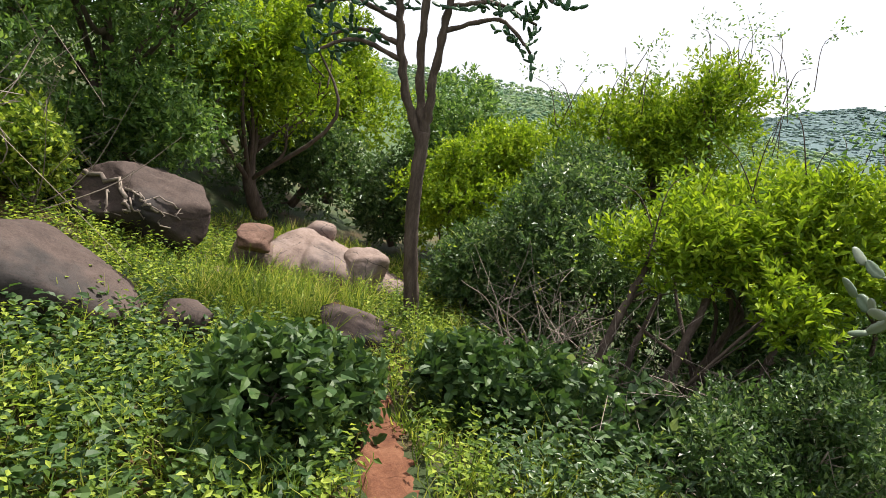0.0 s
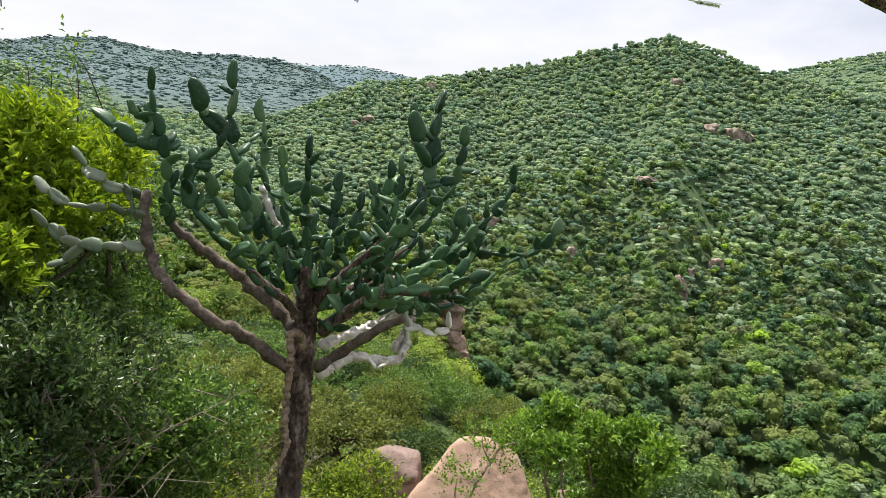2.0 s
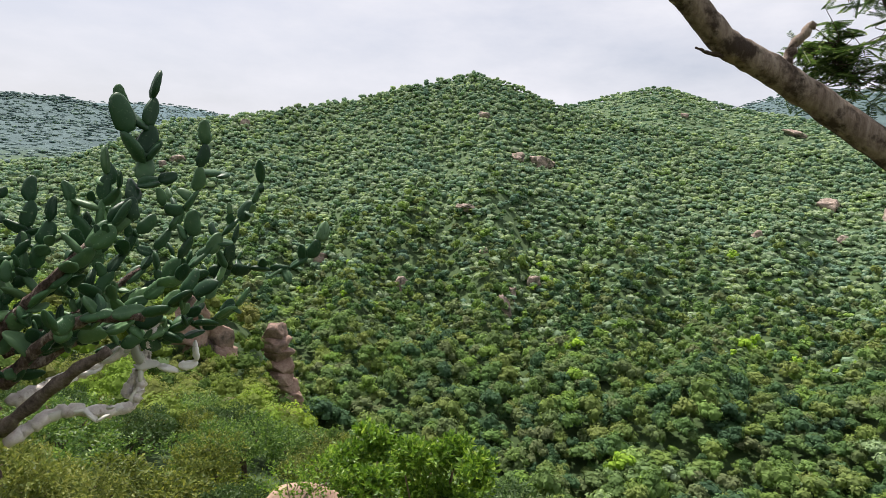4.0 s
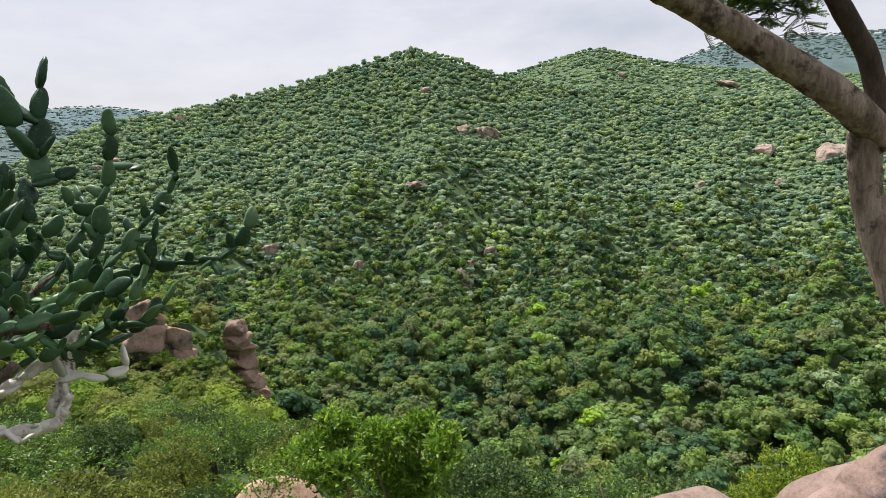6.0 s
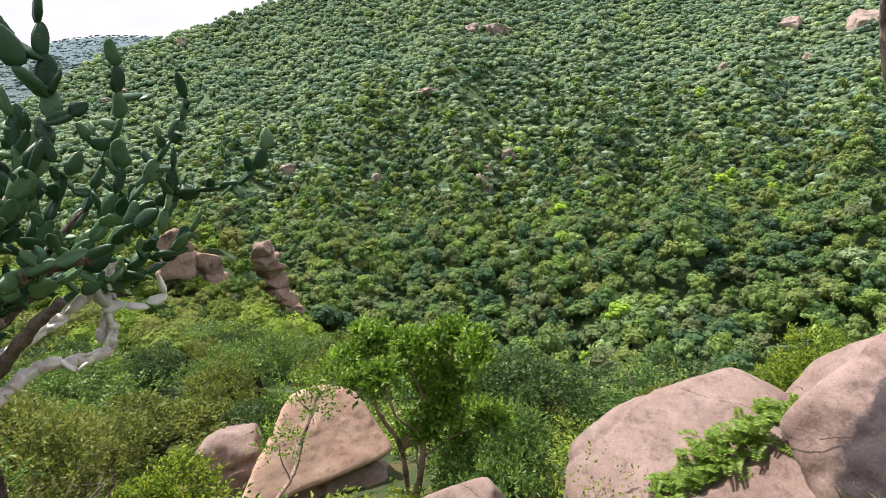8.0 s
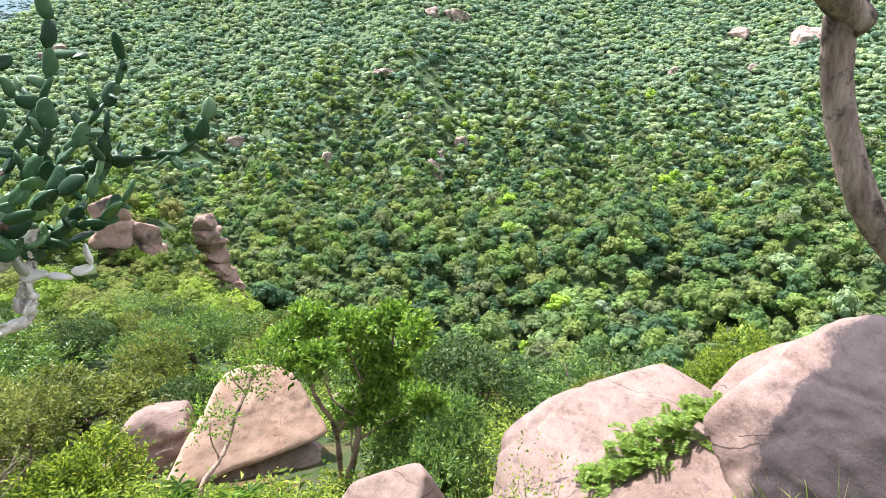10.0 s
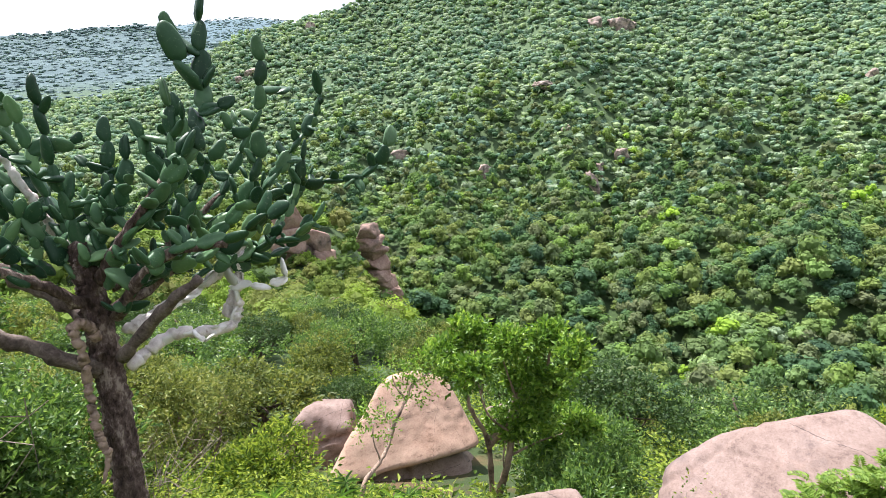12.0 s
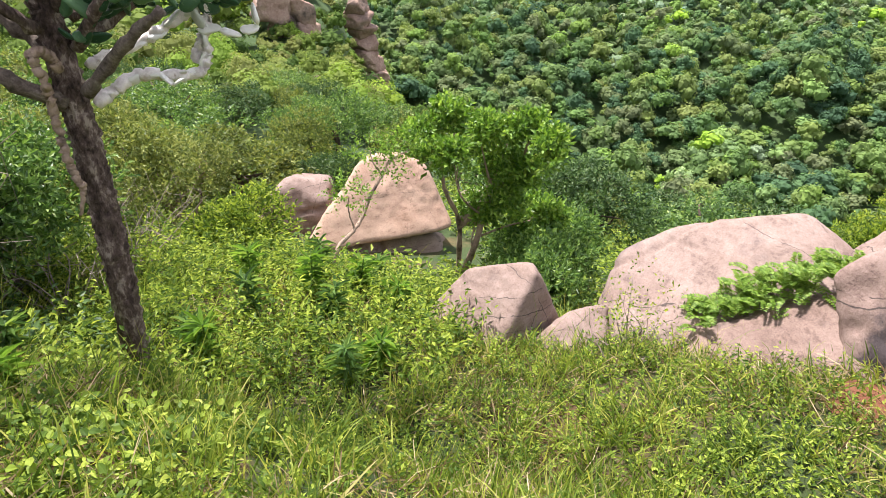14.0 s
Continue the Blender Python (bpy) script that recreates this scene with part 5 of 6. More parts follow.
# right of the path: bright bush, tall bush behind it, bushes behind the cactus by the path
bright = bush("bush", (2.2, 5.6, -1.1), np.vstack([lobes((3.0, 5.5, 1.0), (1.6, 1.1, 0.6), 30, 1, 0.19), lobes((2.05, 5.1, 0.75), (0.75, 0.5, 0.4), 16, 101, 0.22), lobes((2.7, 4.6, 0.6), (0.45, 0.35, 0.5), 9, 121, 0.26), lobes((3.3, 4.9, 1.2), (0.6, 0.4, 0.4), 9, 131, 0.26)]), "bright yellow-green bush with dense upright sprigs", L_BRIGHT, 4600, 1, 0.08, 0.4, 9, 0.055, up=1.1, gap=0.36, sprig=0.24)
rng = np.random.default_rng(140)
for x, y, s in ((1.4, 4.95, 0.05), (1.95, 4.8, 0.05), (2.6, 4.7, 0.035), (1.7, 5.1, 0.03)):
    limb(bright, [(x, y, gz(x, y) - 0.1), (x - 0.04, y, -0.1), (x + 0.12, y + 0.12, 0.35), (x + 0.35, y + 0.3, 0.85)], s, s * 0.5, rng, M_BARK, 0.08, "stem")
tall_bush = bush("tree", (2.8, 8.6, -1.1), np.vstack([lobes((3.1, 8.7, 1.6), (1.4, 1.2, 1.3), 28, 2, 0.2), lobes((3.3, 8.4, 2.55), (0.85, 0.6, 0.5), 12, 102, 0.22), lobes((2.0, 8.7, 1.7), (1.0, 0.6, 0.7), 16, 122, 0.22)]), "tall yellow-green bushy tree", L_BRIGHT, 4800, 2, 0.08, 0.4, 8, 0.1, category="tree", up=0.9, gap=0.34, sprig=0.3)
bush("bush", (1.3, 7.0, -1.0), np.vstack([lobes((1.45, 6.9, 0.3), (1.15, 0.9, 1.1), 24, 3, 0.26), lobes((1.7, 7.6, 1.2), (0.8, 0.6, 0.5), 7, 123, 0.4)]), "dark green leafy bush full of twigs", L_DARK, 5000, 3, 0.075, 0.42, 6, 0.06, gap=0.22, sprig=0.2)
bush("bush", (0.1, 9.2, -0.8), np.vstack([lobes((0.2, 9.2, 0.85), (1.0, 0.9, 0.75), 16, 4, 0.28), lobes((0.9, 9.6, 1.4), (0.7, 0.6, 0.5), 7, 124, 0.42)]), "light green bush behind the tall cactus", L_BRIGHT, 3600, 4, 0.075, 0.45, 6, 0.06, gap=0.2, sprig=0.2)
bush("bush", (0.35, 7.6, -0.8), lobes((0.4, 7.5, -0.1), (0.75, 0.6, 0.65), 11, 104, 0.4), "dark green bush at the foot of the tall cactus", L_DARK, 2600, 104, 0.07, 0.45, 6, 0.04)
bush("tree", (0.6, 12.5, -0.7), lobes((0.6, 12.5, 1.4), (1.8, 1.6, 1.4), 14, 5, 0.38), "light green tree behind the bushes", L_MID, 3600, 5, 0.11, 0.45, 6, 0.1, category="tree")
bush("bush", (4.6, 6.6, -2.3), lobes((4.4, 6.6, 0.0), (1.2, 1.2, 1.3), 14, 105, 0.38), "green bush below the bright one", L_MID, 3800, 105, 0.08, 0.45, 6, 0.08, gap=0.2)
# filler bush: its dark leaf colour stands for the shaded hollow below the crown
bush("bush", (2.4, 5.3, -1.2), lobes((2.3, 5.6, -0.6), (1.1, 0.4, 0.4), 10, 125, 0.4), "undergrowth below the bright bush, dark leaves for the shade there", L_DARK, 1800, 125, 0.07, 0.45, 6, 0.04, gap=0.25)
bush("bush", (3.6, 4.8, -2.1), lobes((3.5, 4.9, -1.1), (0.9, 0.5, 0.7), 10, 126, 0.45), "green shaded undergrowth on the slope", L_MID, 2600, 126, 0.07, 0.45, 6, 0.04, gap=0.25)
# dark filler again, shade of the thicket's inside in the leaves
bush("bush", (3.2, 6.3, -1.4), lobes((3.2, 6.4, -0.2), (1.2, 0.6, 0.8), 10, 127, 0.45), "bush inside the thicket, dark leaves for the shade there", L_DARK, 2600, 127, 0.08, 0.45, 6, 0.05, gap=0.2)
# thin shoots above the bright crowns
rng = np.random.default_rng(150)
for owner, spots in ((bright, ((1.9, 5.2, 1.1), (3.6, 5.4, 1.7), (2.8, 5.2, 1.55))), (tall_bush, ((1.6, 8.6, 2.3), (2.3, 8.5, 2.6), (4.1, 8.4, 2.9), (3.4, 8.4, 3.0), (4.3, 8.6, 2.3)))):
    for q in spots:
        lines, ends = [], []
        for _ in range(5):
            a = np.array(q) + rng.normal(size=3) * 0.15
            e = a + unit(rng.normal(size=3) * (0.6, 0.6, 0.25) + (0, 0, 0.9)) * rng.uniform(0.3, 0.6)
            lines.append(tube(catmull([a - (0, 0, 0.3), (a + e) / 2 + rng.normal(size=3) * 0.04, e], 4), [0.008, 0.005, 0.003], 4))
            ends.append((*e, 0.09, 0.09, 0.08))
        link_mesh("shoot", *merge(lines), M_BARK, owner)
        link_mesh("shoot_leaves", *sprigs(ends, 26, 4, 0.06, 0.45, rng), L_MID, owner)
# left of the path: a dark wall of trees and creepers, a bright tree farther on
bush("tree", (-4.7, 8.4, 1.0), lobes((-4.7, 8.4, 2.7), (2.0, 1.8, 2.0), 20, 6, 0.38), "green tree hung with creepers", L_MID, 5600, 6, 0.1, 0.45, 6, 0.13, category="tree", gap=0.26)
bush("tree", (-5.3, 5.4, 1.5), lobes((-5.0, 5.3, 2.3), (1.6, 1.8, 1.7), 16, 7, 0.4), "dark shaded leafy tree beside the boulder", L_MID, 4600, 7, 0.085, 0.45, 6, 0.11, category="tree", gap=0.27)
bush("tree", (-3.1, 10.4, 0.2), lobes((-3.1, 10.5, 2.3), (1.4, 1.3, 1.5), 14, 8, 0.4), "dark green tree over the path", L_BRIGHT, 3400, 8, 0.1, 0.45, 6, 0.1, category="tree", gap=0.26)
bush("bush", (-4.2, 7.9, 0.8), lobes((-4.2, 7.9, 1.3), (1.1, 0.7, 0.7), 9, 106, 0.45), "leafy creeper bush above the boulder", L_MID, 2600, 106, 0.08, 0.5, 6, 0.04)
bush("bush", (-4.6, 6.2, 0.9), lobes((-4.4, 6.1, 1.1), (0.8, 0.8, 0.5), 8, 107, 0.45), "green bush between the boulders", L_HERB, 2200, 107, 0.075, 0.5, 6, 0.04)
bush("tree", (-2.6, 13.6, 0.2), lobes((-2.6, 13.6, 2.4), (1.7, 1.5, 1.5), 13, 9, 0.42), "bright yellow-green tree beyond the path", L_BRIGHT, 3800, 9, 0.1, 0.45, 6, 0.1, category="tree")
bush("bush", (-1.0, 12.0, -0.3), lobes((-0.9, 12.1, 0.5), (1.1, 1.0, 1.0), 10, 10, 0.5), "dark shaded bush at the path's end", L_DARK, 2600, 10, 0.1, 0.45, 6, 0.06)
bush("bush", (-2.9, 11.6, 0.3), lobes((-2.9, 11.8, 0.7), (1.3, 1.0, 0.9), 10, 108, 0.5), "dark undergrowth bush under the trees", L_DARK, 2600, 108, 0.1, 0.45, 6, 0.06)
bush("tree", (-7.5, 9.5, 2.6), lobes((-7.2, 9.5, 3.6), (2.0, 2.2, 2.2), 14, 109, 0.45), "tall dark tree on the bank", L_DARK, 3600, 109, 0.13, 0.45, 6, 0.13, category="tree")
bush("tree", (-4.8, 13.0, 1.2), lobes((-4.8, 13.0, 3.4), (2.0, 1.8, 2.0), 14, 110, 0.45), "tall green tree on the bank", L_MID, 3600, 110, 0.13, 0.45, 6, 0.13, category="tree")

# sloping scrub behind the large cactus
bush("bush", (4.3, 5.0, -2.6), lobes((4.4, 5.2, -1.5), (1.0, 0.9, 0.8), 10, 11, 0.45), "tangled green scrub bush on the slope", L_MID, 3600, 11, 0.07, 0.45, 6, 0.05, gap=0.22)
bush("bush", (6.4, 6.4, -4.1), lobes((6.5, 6.7, -2.55), (1.5, 1.2, 0.7), 16, 12, 0.34), "olive-green scrub bush on the slope", L_OLIVE, 4000, 12, 0.07, 0.45, 6, 0.085, M_BARK_PALE, gap=0.26)
bush("bush", (8.7, 8.0, -5.6), lobes((9.0, 8.5, -4.15), (1.8, 1.5, 0.8), 16, 13, 0.34), "olive-green bush with crooked stems on the slope", L_OLIVE, 4000, 13, 0.08, 0.45, 6, 0.085, M_BARK_PALE, gap=0.26)
bush("bush", (4.8, 8.2, -2.9), lobes((4.8, 8.4, -1.3), (1.4, 1.3, 1.1), 12, 14, 0.45), "dark green scrub bush on the slope", L_DARK, 3800, 14, 0.08, 0.45, 6, 0.06, gap=0.2)
bush("bush", (6.8, 4.6, -3.9), lobes((6.7, 4.7, -3.2), (0.9, 0.7, 0.5), 9, 111, 0.45), "light green shrub in the grass", L_HERB, 2200, 111, 0.07, 0.4, 6, 0.04)

# by the boulders
crown_spots = ((8.99, 2.76, -2.24), (9.37, 2.56, -2.18), (9.33, 2.22, -2.2), (9.58, 2.11, -2.62), (9.75, 1.58, -2.36), (9.31, 1.23, -2.33), (8.89, 2.48, -2.56), (9.81, 2.08, -3.11), (9.44, 1.46, -2.89), (9.33, 1.8, -3.3), (10.12, 1.42, -3.75), (9.43, 2.19, -3.67), (9.91, 1.72, -4.14), (9.71, 1.09, -3.78))
small_tree = bush("tree", (9.25, 2.33, -4.6), np.vstack([lobes(q, (0.3, 0.3, 0.24), 4, 500 + k, 0.45) for k, q in enumerate(crown_spots)]), "small bright green tree beside the orange boulder", L_TREE, 3800, 15, 0.085, 0.5, 6, 0.05, M_BARK_PALE, category="tree", gap=0.3)
rng = np.random.default_rng(91)
for line, r0 in (([(9.2, 2.38, -4.9), (9.22, 2.4, -3.8), (9.15, 2.6, -3.25), (9.12, 2.67, -2.75), (9.2, 2.5, -2.3)], 0.045), ([(9.22, 2.38, -3.85), (9.35, 2.0, -3.35), (9.56, 1.6, -2.72), (9.6, 1.5, -2.4)], 0.038), ([(9.4, 1.95, -3.2), (9.45, 2.1, -2.8), (9.45, 2.2, -2.4)], 0.02)):
    limb(small_tree, line, r0, r0 * 0.4, rng, M_BARK_PALE, 0.06)
bush("bush", (10.4, 1.0, -6.0), lobes((10.2, 1.1, -5.0), (1.2, 1.0, 0.8), 11, 16, 0.42), "dense green bush below the boulders", L_MID, 3600, 16, 0.085, 0.4, 6, 0.05, gap=0.18)
bush("bush", (8.4, 0.9, -4.6), lobes((8.5, 1.0, -4.0), (0.9, 0.8, 0.7), 9, 117, 0.45), "green bush behind the grass boulder", L_MID, 2600, 117, 0.08, 0.4, 6, 0.05, gap=0.18)
bush("bush", (13.1, -4.7, -7.2), lobes((13.1, -4.7, -4.9), (1.2, 1.5, 0.8), 14, 17, 0.36), "light green bush beyond the long boulder", L_HERB, 3200, 17, 0.085, 0.45, 6, 0.05, gap=0.22)

bush("bush", (2.3, 3.7, -0.75), lobes((2.35, 3.65, -0.15), (0.7, 0.5, 0.5), 10, 141, 0.36), "dark fine-leaved bush on the slope's edge", L_DARK, 1900, 141, 0.05, 0.45, 7, 0.025, M_TWIG, gap=0.28, sprig=0.2)
bush("bush", (3.0, 4.1, -1.2), lobes((2.95, 4.1, -0.2), (0.6, 0.5, 0.6), 9, 142, 0.36), "grey-green bush with bare stalks on the slope's edge", L_DARK, 2000, 142, 0.055, 0.45, 7, 0.025, M_TWIG, gap=0.28, sprig=0.2)

# crooked sapling in front of the orange boulder
sapling = tagged(empty("sapling"), "thin crooked sapling with a few tufts of leaves", "sapling")
rng = np.random.default_rng(90)
stem = [(6.75, 3.25, -3.75), (6.93, 3.21, -3.13), (7.35, 3.2, -3.05), (7.64, 3.21, -3.0), (7.9, 3.18, -2.75), (8.1, 3.12, -2.58), (8.28, 3.09, -2.43), (8.57, 2.93, -2.37)]
limb(sapling, stem, 0.032, 0.014, rng, M_BARK_PALE, 0.05, "stem")
limb(sapling, [(7.4, 3.2, -3.05), (7.42, 3.28, -2.8), (7.49, 3.3, -2.62)], 0.012, 0.006, rng, M_BARK_PALE, 0.05, "branch")
limb(sapling, [(8.1, 3.12, -2.58), (8.1, 3.25, -2.4), (8.12, 3.3, -2.25)], 0.012, 0.006, rng, M_BARK_PALE, 0.05, "branch")
link_mesh("crown", *sprigs([(7.49, 3.3, -2.6, 0.22, 0.2, 0.13), (8.12, 3.3, -2.25, 0.2, 0.2, 0.13), (8.45, 3.0, -2.28, 0.26, 0.25, 0.15), (8.7, 2.85, -2.3, 0.25, 0.22, 0.15), (8.25, 3.1, -2.5, 0.12, 0.2, 0.12)], 330, 5, 0.055, 0.5, rng, gap=0.2), L_TREE, sapling)

# ---- middle-distance bushes on the slope below ----
variants = []
for k, (mat_, label) in enumerate(((L_SCRUB, "olive-green round bush on the slope"), (L_MID, "green round bush on the slope"), (L_SCRUB, "yellow-green bush on the slope"), (L_BROAD, "dark green bush on the slope"))):
    b = bush("bush", (0, 0, 0), lobes((0, 0, 1.15), (1.4, 1.4, 0.9), 16, 60 + k, 0.3), label, mat_, 2000, 60 + k, 0.1, 0.5, 4, 0.08, group="slope bushes", split=False, sprig=0.16, gap=0.3, shell=0.8)
    x, y = 16.0 + 3 * k, 10.0 + 2 * k
    b.location = (x, y, gz(x, y))
    variants.append(b)
rng = np.random.default_rng(77)
spots = scatter(13, 36, 30, 102, 3.2, 19)
spots = spots[(np.hypot(spots[:, 0] - 11.4, spots[:, 1] - 5) > 3.4) & (np.hypot(spots[:, 0] - 13.2, spots[:, 1] + 4.7) > 2.5)]
spots = spots[np.argsort(np.hypot(spots[:, 0], spots[:, 1]))][:80]
for q in spots:
    s = rng.uniform(0.7, 1.35)
    b = copy_thing(variants[int(rng.integers(4))], Matrix.Translation(q) @ Matrix.Rotation(rng.uniform(0, 6.28), 4, "Z"))
    b.scale = (s, s, s * rng.uniform(0.7, 1.0))
p = scatter(28, 112, 30, 112, 2.7, 20)
low_scrub = []
for x, y, before, around in ((74.6, 38.6, 26.0, 2.5), (58.8, 39.8, 24.0, 3.0), (38.0, 23.3, 5.0, 1.5)):
    d = np.hypot(p[:, 0] - x, p[:, 1] - y)
    nearer = np.hypot(p[:, 0], p[:, 1]) < math.hypot(x, y) - 1.0
    aside = np.abs((p[:, 0] * y - p[:, 1] * x) / math.hypot(x, y))
    hidden = nearer & (d < before) & (aside < 3.4)
    low_scrub.append(p[hidden & (d > 1.5)])
    p = p[(d > around) & ~hidden]
low_scrub = np.repeat(np.vstack(low_scrub), 5, 0)
low_scrub[:, :2] += rng.normal(size=(len(low_scrub), 2)) * 1.1
low_scrub[:, 2] = ground(low_scrub[:, 0], low_scrub[:, 1])
woods("slope_scrub", low_scrub, varied(len(low_scrub), 0.6, 1.2, rng), 120, 0.1, 28, M_WOOD_SPUR, "low scrub before the rock pillars", lobes_n=6, lift=0.0, core=0.75)
near = np.hypot(p[:, 0], p[:, 1]) < 62
woods("slope_woods", p[near], varied(near.sum(), 1.0, 2.0, rng), 900, 0.05, 8, M_WOOD_SPUR, "olive scrub trees on the lower slope", lobes_n=9, lift=0.1, core=0.62)
woods("slope_woods", p[~near], varied((~near).sum(), 1.2, 2.9, rng), 340, 0.065, 18, M_WOOD_SPUR, "scrub trees on the spur", lobes_n=8, lift=0.2, core=0.7)

# ---- tree at the drop with a long limb overhead ----
edge_tree = tagged(empty("tree"), "smooth-barked tree with a long limb and feathery leaves", "tree")
rng = np.random.default_rng(51)
v, f = tube(catmull([(4.5, -3.35, -2.3), (4.5, -3.1, -1.2), (4.35, -2.55, -0.3), (4.22, -2.1, 0.35), (4.25, -1.87, 0.65), (4.29, -1.76, 0.93), (4.32, -1.7, 1.2), (4.32, -1.68, 1.46)], 9), [0.13, 0.11, 0.09, 0.074, 0.068, 0.064, 0.062, 0.066], 16, 0.03, rng)
link_mesh("trunk", v, f, M_BARK_EDGE, edge_tree, smooth=True)
limb(edge_tree, [(4.32, -1.76, 1.42), (4.22, -1.53, 1.61), (4.16, -1.17, 1.85), (4.08, -0.91, 2.0), (4.0, -0.73, 2.08), (3.9, -0.58, 2.21), (3.85, -0.46, 2.3), (3.8, -0.3, 2.39), (3.75, -0.1, 2.48), (3.72, 0.08, 2.62), (3.7, 0.3, 2.95)], 0.07, 0.034, rng, M_BARK_EDGE, 0.015, knobs=0.02, bends=0.05)
limb(edge_tree, [(4.34, -1.76, 1.42), (4.3, -1.68, 1.75), (4.2, -1.45, 2.1), (4.15, -1.25, 2.6), (4.1, -1.05, 3.2)], 0.045, 0.03, rng, M_BARK, 0.02, knobs=0.03, bends=0.05)
limb(edge_tree, [(4.36, -1.76, 1.6), (4.5, -2.1, 1.85), (4.75, -2.6, 2.2)], 0.05, 0.03, rng, M_BARK, 0.05)
limb(edge_tree, [(4.13, -0.98, 2.02), (4.14, -1.02, 2.12), (4.15, -1.08, 2.19)], 0.022, 0.018, rng, M_BARK_EDGE, 0.05, "stub")
limb(edge_tree, [(3.99, -0.72, 2.03), (3.96, -0.66, 2.035), (3.94, -0.61, 2.05)], 0.011, 0.004, rng, M_BARK, 0.05, "stub")
limb(edge_tree, [(3.89, -0.58, 2.21), (3.86, -0.62, 2.31), (3.85, -0.68, 2.41), (3.84, -0.82, 2.65)], 0.026, 0.016, rng, M_BARK_EDGE, 0.03, "branch", knobs=0.04, bends=0.05)
limb(edge_tree, [(3.8, -0.32, 2.38), (3.79, -0.36, 2.5), (3.78, -0.45, 2.65)], 0.026, 0.016, rng, M_BARK_EDGE, 0.03, "branch", knobs=0.04, bends=0.05)
limb(edge_tree, [(3.73, 0.15, 2.87), (3.6, 0.5, 2.75), (3.35, 1.0, 2.65), (3.3, 1.5, 2.57), (3.15, 1.95, 2.53), (3.02, 2.24, 2.52)], 0.022, 0.006, rng, M_BARK, 0.05, "branch")
limb(edge_tree, [(3.6, 0.5, 2.75), (3.5, 1.1, 2.82), (3.35, 1.6, 2.72), (3.2, 1.9, 2.68)], 0.014, 0.005, rng, M_BARK, 0.05, "branch")
limb(edge_tree, [(3.35, 1.0, 2.65), (3.2, 1.2, 2.6), (3.25, 1.6, 2.52)], 0.01, 0.004, rng, M_BARK, 0.05, "branch")


def fronds(points, count, spread, rng, length=0.16, leaflet=0.026):
    """Feathery leaves: a thin rib with leaflets on both sides."""
    at, along, up = [], [], []
    ribs = []
    for _ in range(count):
        q = np.array(points[int(rng.integers(len(points)))]) + rng.normal(size=3) * spread
        d = unit(rng.normal(size=3) * (1, 1, 0.4) + (0, 0, -0.35))
        s = unit(np.cross(d, (0.1, 0.2, 1)))
        ribs.append(tube([q, q + d * length * 0.5, q + d * length], [0.0016, 0.001], 3))
        for t in np.linspace(0.15, 1, 9):
            for sg in (-1, 1):
                at.append(q + d * length * t)
                along.append(s * sg + d * 0.35)
                up.append((0.2, 0.1, 1))
    n = len(at)
    return merge([leaves(np.array(at), np.array(along), np.array(up, float), leaflet * rng.uniform(0.8, 1.2, n), leaflet * 0.4 * np.ones(n)), *ribs])


def spray(points, count, reach, r, rng, length, leaflet, per=2):
    """Thin twigs from points of a bough, with feathery leaves at their ends."""
    wood, ends = [], []
    for _ in range(count):
        q = np.array(points[int(rng.integers(len(points)))])
        e = q + rng.normal(size=3) * reach
        line = catmull([q, (q + e) / 2 + rng.normal(size=3) * 0.04, e], 4)
        wood.append(tube(line, [r, r * 0.7, r * 0.4], 4))
        ends += [line[-1], line[int(rng.integers(4, 8))]]
    return merge(wood), fronds(ends, count * per, 0.004, rng, length, leaflet)


LIFT = np.array((0, 0, 0.1))
boughs = [np.array(q) + LIFT for q in ((3.3, 1.5, 2.48), (3.15, 1.95, 2.44), (3.02, 2.22, 2.42), (3.35, 1.6, 2.62), (3.2, 1.9, 2.58), (3.36, 1.05, 2.56), (3.25, 1.3, 2.5), (3.5, 1.1, 2.72), (3.55, 0.6, 2.72), (3.2, 1.2, 2.5), (3.25, 1.6, 2.42))]
wood, green = spray(boughs, 220, (0.11, 0.2, 0.08), 0.0035, rng, 0.055, 0.016, 4)
tagged(link_mesh("twig", *wood, M_BARK, edge_tree), kind="stuff")
wood2, green2 = spray([(4.4, -1.12, 2.12), (4.37, -1.24, 2.13), (4.36, -1.3, 2.03), (4.18, -1.42, 2.16), (4.15, -1.3, 2.4), (3.85, -0.75, 2.55)], 130, (0.09, 0.1, 0.07), 0.003, rng, 0.08, 0.024, 4)
tagged(link_mesh("twig", *wood2, M_BARK, edge_tree), kind="stuff")
wood3, green3 = spray([(3.7, 0.3, 2.95), (4.1, -1.05, 3.2), (4.75, -2.6, 2.2)], 50, (0.3, 0.3, 0.2), 0.006, rng, 0.12, 0.026, 4)
tagged(link_mesh("twig", *wood3, M_BARK, edge_tree), kind="stuff")
for one in (green, green2, green3):
    tagged(link_mesh("foliage", *one, L_DARK, edge_tree), kind="stuff")

# ---- grass, herbs, path ----
def field(x0, x1, y0, y1, n, rng):
    x, y = rng.uniform(x0, x1, n), rng.uniform(y0, y1, n)
    return np.stack([x, y, ground(x, y)], 1)


PATH_LINE = catmull([(0.25, 0.3, 0), (0.15, 1.5, 0), (-0.08, 2.7, 0), (-0.22, 3.4, 0), (-0.38, 4.2, 0), (-0.62, 4.9, 0), (-0.95, 6.2, 0), (-1.2, 7.2, 0)], 10)


def off_path(p, w):
    d = np.min(np.hypot(p[:, None, 0] - PATH_LINE[None, :, 0], p[:, None, 1] - PATH_LINE[None, :, 1]), axis=1)
    return d > w


rng = np.random.default_rng(41)
side = np.gradient(PATH_LINE, axis=0)[:, [1, 0, 2]] * (1, -1, 0)
side = unit(side)
